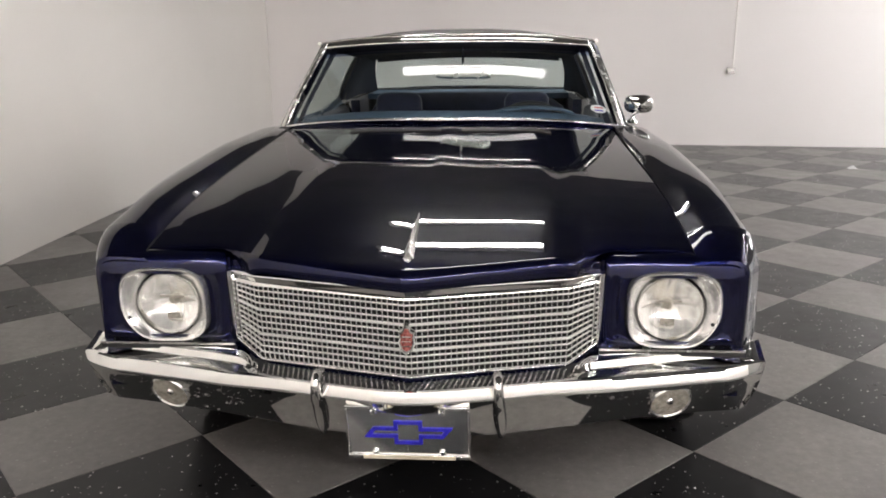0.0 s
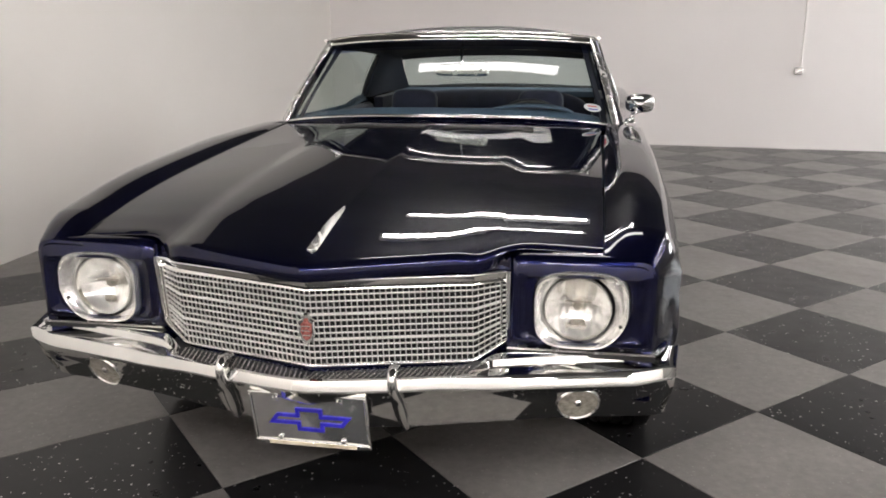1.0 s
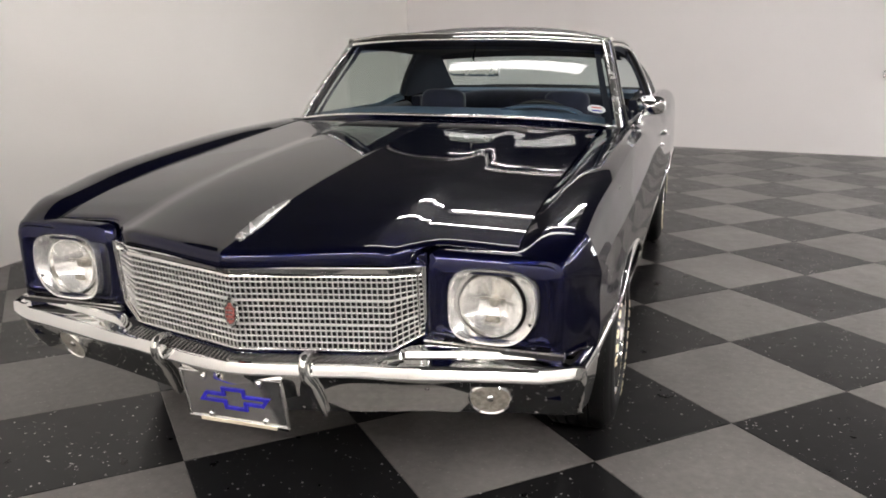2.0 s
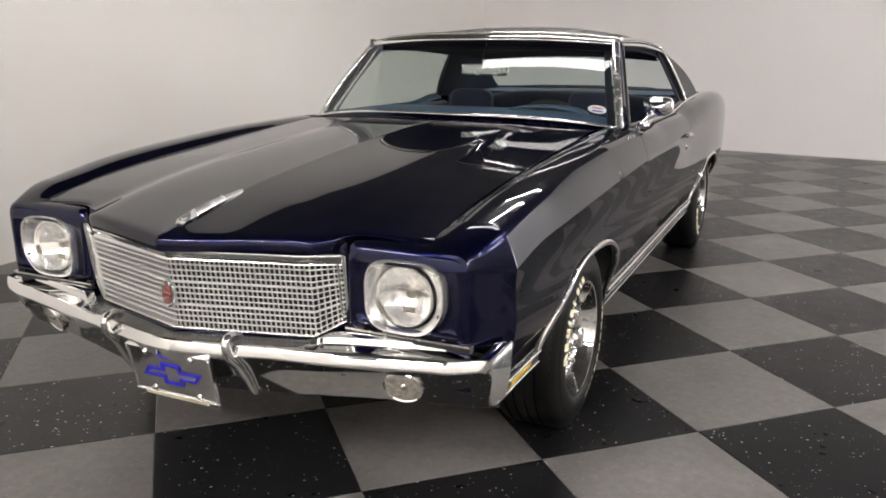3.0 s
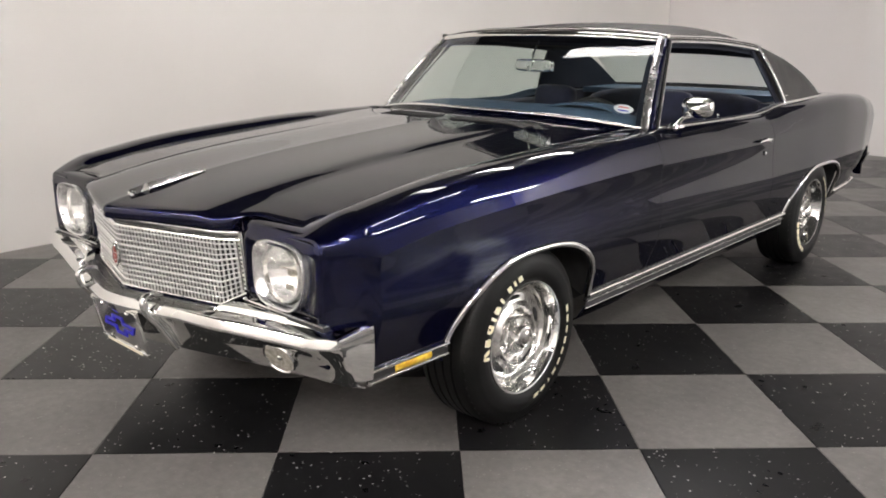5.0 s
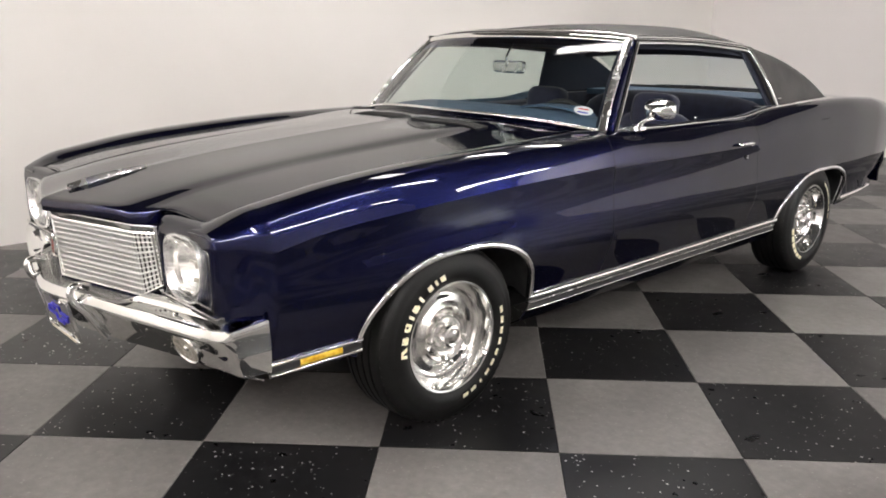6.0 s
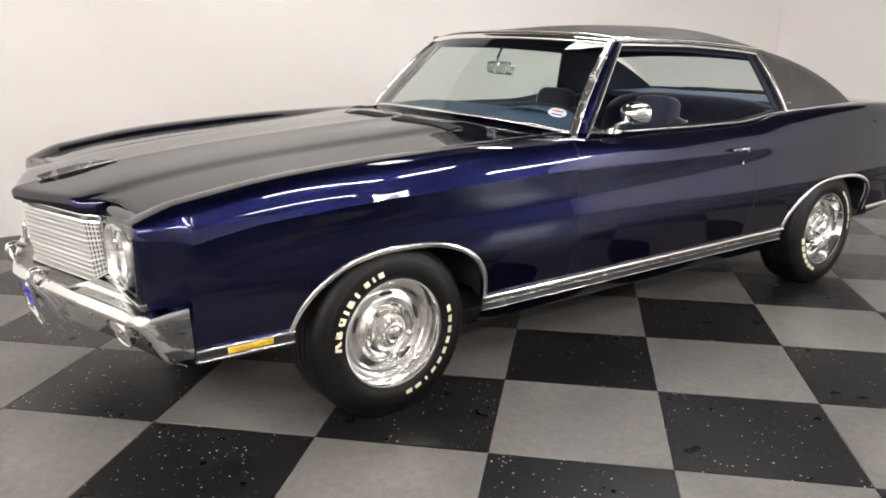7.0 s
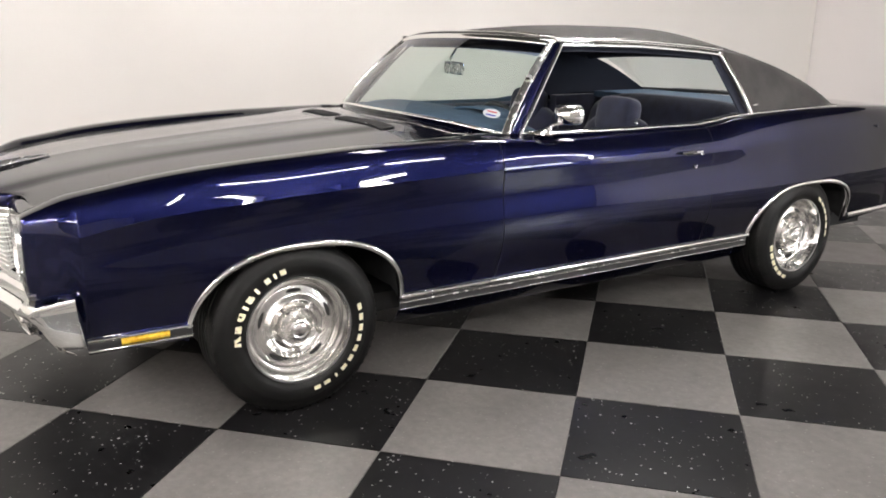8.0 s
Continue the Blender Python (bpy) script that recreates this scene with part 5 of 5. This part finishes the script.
def steering():
    m = pose(0.375, 1.335, 0.902, -62, 0, 0)
    rows = []
    for k in range(48):
        a = 2 * math.pi * k / 48
        rows.append([((0.19 + 0.013 * math.cos(b)) * math.cos(a), (0.19 + 0.013 * math.cos(b)) * math.sin(a), 0.013 * math.sin(b)) for b in [2 * math.pi * j / 10 for j in range(10)]])
    w = part("steering_wheel", *moved(sheet(rows, True, True), m), BLACKRUBBER, car, "dark steering wheel")
    for a in (-0.1, math.pi + 0.1, math.pi / 2):
        part("spoke", *moved(tube([(0.03 * math.cos(a), 0.03 * math.sin(a), -0.02), (0.18 * math.cos(a), 0.18 * math.sin(a), 0)], 0.012, 8), m), BLACKRUBBER, w)
    part("horn_pad", *moved(lathe([(0, 0.012), (0.05, 0.008), (0.065, -0.01), (0.06, -0.04)], 20, "z"), m), BLACKRUBBER, w)
    part("steering_column", *moved(tube([(0, 0, -0.03), (0, 0, -0.30)], 0.03, 12), m), DASHMAT, w)


steering()


def cushion(cx, cy, cz, hx, hy, hz, n=3.2, tilt=0.0):
    rows = []
    for i in range(15):
        b = -math.pi / 2 + math.pi * i / 14
        row = []
        for j in range(28):
            a = 2 * math.pi * j / 28
            cb, sb = math.cos(b), math.sin(b)
            p = lambda v: math.copysign(abs(v) ** (2 / n), v)
            row.append((hx * p(cb) * p(math.cos(a)), hy * p(cb) * p(math.sin(a)), hz * p(sb)))
        rows.append(row)
    return moved(sheet(rows, close_v=True), pose(cx, cy, cz, tilt, 0, 0))


for x in (0.38, -0.38):
    seat = part("front_seat", *cushion(x, 1.80, 0.52, 0.27, 0.28, 0.10), CLOTH, car, "dark navy cloth bucket seat")
    part("seat_back", *cushion(x, 2.03, 0.74, 0.265, 0.075, 0.25, 3.0, -13), CLOTH, seat)
    part("head_restraint", *cushion(x, 2.055, 0.982, 0.135, 0.055, 0.098, 4.2, -10), CLOTH, seat)
part("rear_seat", *cushion(0, 2.62, 0.52, 0.68, 0.26, 0.12), CLOTH, car, "dark navy rear bench")
part("rear_seat_back", *cushion(0, 2.86, 0.77, 0.70, 0.09, 0.27, 3.5, -14), CLOTH, car)
part("parcel_shelf", *box(-0.70, 0.70, 2.90, 3.435, 0.985, 1.022), DASHMAT, car)
part("cabin_floor", *box(-0.80, 0.80, 0.66, 3.0, 0.30, 0.34), CLOTH, car)
part("cabin_bulkhead", *box(-0.80, 0.80, 3.405, 3.432, 0.3, 0.984), DARK, car)
for s in (1, -1):
    part("door_lining", *mirrored(sheet([[(0.79, y, 0.34), (0.775, y, 0.6), (0.77, y, 0.8), (0.785, y, 0.945), (0.81, y, 0.962), (0.828, y, 0.962)] for y in np.linspace(1.05, 2.62, 14)]), s), CLOTH, car, solid=0.01)
    ledge = [[Vector((CURVES["gap"][0](y) - 0.004, y, CURVES["gap"][1](y) + 0.012)), Vector((CURVES["gap"][0](y) - 0.016, y, CURVES["gap"][1](y) + 0.010)), Vector((CURVES["gap"][0](y) - 0.030, y, CURVES["gap"][1](y) - 0.03))] for y in np.linspace(1.10, 2.56, 24)]
    part("window_ledge", *mirrored(sheet(ledge), s), DASHMAT if s < 0 else CLOTH, car)
    knob = part("lock_knob", *mirrored(moved(lathe([(0.004, -0.02), (0.005, 0.008), (0.0075, 0.018), (0.006, 0.026), (0, 0.027)], 10, "z"), Matrix.Translation((0.785, 1.784, 0.967))), s), CHROME, car)
    part("quarter_lining", *mirrored(sheet([[sail(i / 8, j / 8) - Vector((0.045, 0, 0.01)) for j in range(9)] for i in range(9)]), s), LINER, car)
    part("rear_side_lining", *mirrored(box(0.70, 0.76, 2.55, 3.34, 0.34, 1.0), s), CLOTH, car)
    rows = []
    for k in range(9):
        v = k / 8
        a, b = ws_point(1, v), Vector((.812, 1.058, .975)).lerp(Vector((.690, 1.362, 1.352)), v)
        rows.append([a + Vector((-0.062, 0.03, -0.01)), b + Vector((-0.05, 0.0, -0.005))])
    part("pillar_lining", *mirrored(sheet(rows), s), LINER, car, solid=0.006)
    # side glass
    rows = []
    for i in range(17):
        t = i / 16
        low = Vector((.812, 1.10 + 1.44 * t, CURVES["gap"][1](1.10 + 1.44 * t) - 0.01))
        y1 = 1.392 + (2.435 - 1.392) * t
        up = roof_edge(y1) + Vector((-0.006, 0, -0.022))
        rows.append([low.lerp(up, j / 8) + Vector((0.016 * 4 * (j / 8) * (1 - j / 8), 0, 0)) for j in range(9)])
    if s < 0:
        g = part("side_window", *mirrored(sheet(rows), s), SIDEGLASS, car, "clear side window, fully up")
        g.visible_shadow = False


def inner_mirror():
    c = Vector((0.036, 1.228, 1.225))
    m = pose(c.x, c.y, c.z, 0, 0, -16)
    rows = []
    for d, q, h in ((-0.014, 0.90, 0.70), (-0.011, 0.98, 0.93), (0.0, 1.0, 1.0), (0.008, 1.0, 1.0), (0.010, 0.97, 0.93)):
        ring = [superell(2 * math.pi * k / 36, 0.146 * q, 0.031 * h, 8) for k in range(36)]
        rows.append([m @ Vector((a, d, b)) for a, b in ring])
    V, F = sheet(rows, close_v=True)
    F += [tuple(range(36)), tuple(reversed(range(len(V) - 36, len(V))))]
    body = part("inner_mirror", V, F, SATIN, car, "small grey rear-view mirror under the windscreen header")
    part("mirror_stem", *tube([c + Vector((0, -0.012, 0.0)), c + Vector((0, -0.02, 0.05)), c + Vector((0, 0.03, 0.125))], 0.006, 8), CHROME, body)


inner_mirror()

# inspection sticker inside the windscreen
def sticker():
    m = []
    c = ws_point(0.885, 0.16)
    du = (ws_point(0.92, 0.175) - ws_point(0.85, 0.175)).normalized()
    dv = (ws_point(0.885, 0.25) - ws_point(0.885, 0.1)).normalized()
    nrm = du.cross(dv).normalized()
    if nrm.y < 0:
        nrm = -nrm
    def disc(hw, hh, off):
        V = [c + nrm * off + du * (hw * math.cos(2 * math.pi * k / 28)) + dv * (hh * math.sin(2 * math.pi * k / 28)) for k in range(28)]
        return V + [v + nrm * 0.0006 for v in V], [tuple(range(28)), tuple(reversed(range(28, 56)))] + [(k, (k + 1) % 28, 28 + (k + 1) % 28, 28 + k) for k in range(28)]
    st = part("window_sticker", *disc(0.043, 0.023, 0.004), PAPER, WS, "small oval white, red and blue sticker", sharp=30)
    for k, (z, mt) in enumerate(((0.007, STICKRED), (-0.010, BLUEINK))):
        V = [c + nrm * 0.0025 + du * a + dv * (z + b) for a in (-0.024, 0.024) for b in (-0.003, 0.003)]
        V += [v + nrm * 0.0008 for v in V]
        part("sticker_bar", V, [(0, 1, 3, 2), (4, 6, 7, 5), (0, 4, 5, 1), (2, 3, 7, 6), (0, 2, 6, 4), (1, 5, 7, 3)], mt, st, sharp=0)


sticker()

# ---- floor tiles, set diagonally to the car ----
def tiles():
    d = 0.435
    r = d - 0.0012
    b = 0.004
    V = [Vector((math.cos(a) * q, math.sin(a) * q, z)) for q, z in ((r, -0.0045), (r, -0.0012), (r - b * 0.7, 0.0)) for a in (0, math.pi / 2, math.pi, 1.5 * math.pi)]
    F = [(8, 9, 10, 11)] + [(k * 4 + i, k * 4 + (i + 1) % 4, k * 4 + 4 + (i + 1) % 4, k * 4 + 4 + i) for k in (0, 1) for i in range(4)]
    meshes = {1: mesh_of("tile_grey", V, F, TILE_GREY, 0), 0: mesh_of("tile_black", V, F, TILE_BLACK, 0)}
    far = {0: ([], []), 1: ([], [])}
    cells = []
    for i in range(-10, 24):
        for j in range(-22, 24):
            if (i + j) % 2:
                continue
            x, y = 0.012 + d * i, 0.135 + d * j
            if x < -3.02 - 0.045 * y - 0.45 or x > 9.4 or y < -9.1 or y > 9.3:
                continue
            near = -3.6 < x < 4.6 and -4.2 < y < 8.0
            cells.append((near, (x - 1.3) ** 2 + (y - 1.0) ** 2, i, x, y))
    cells.sort(key=lambda c: (not c[0], c[1]))
    for n, (near, _, i, x, y) in enumerate(cells):
        if n < 290:
            ob = new("tile", meshes[i % 2])
            ob.location = (x, y, 0)
            ob.parent = floor
        else:
            v, f = far[i % 2]
            k = len(v)
            v.extend([p + Vector((x, y, 0)) for p in V])
            f.extend([tuple(q + k for q in g) for g in F])
    for c, nm, mt in ((1, "far_grey_tiles", TILE_GREY), (0, "far_black_tiles", TILE_BLACK)):
        ob = part(nm, far[c][0], far[c][1], mt, floor, sharp=0)
        tagged(ob, kind="stuff")


tiles()
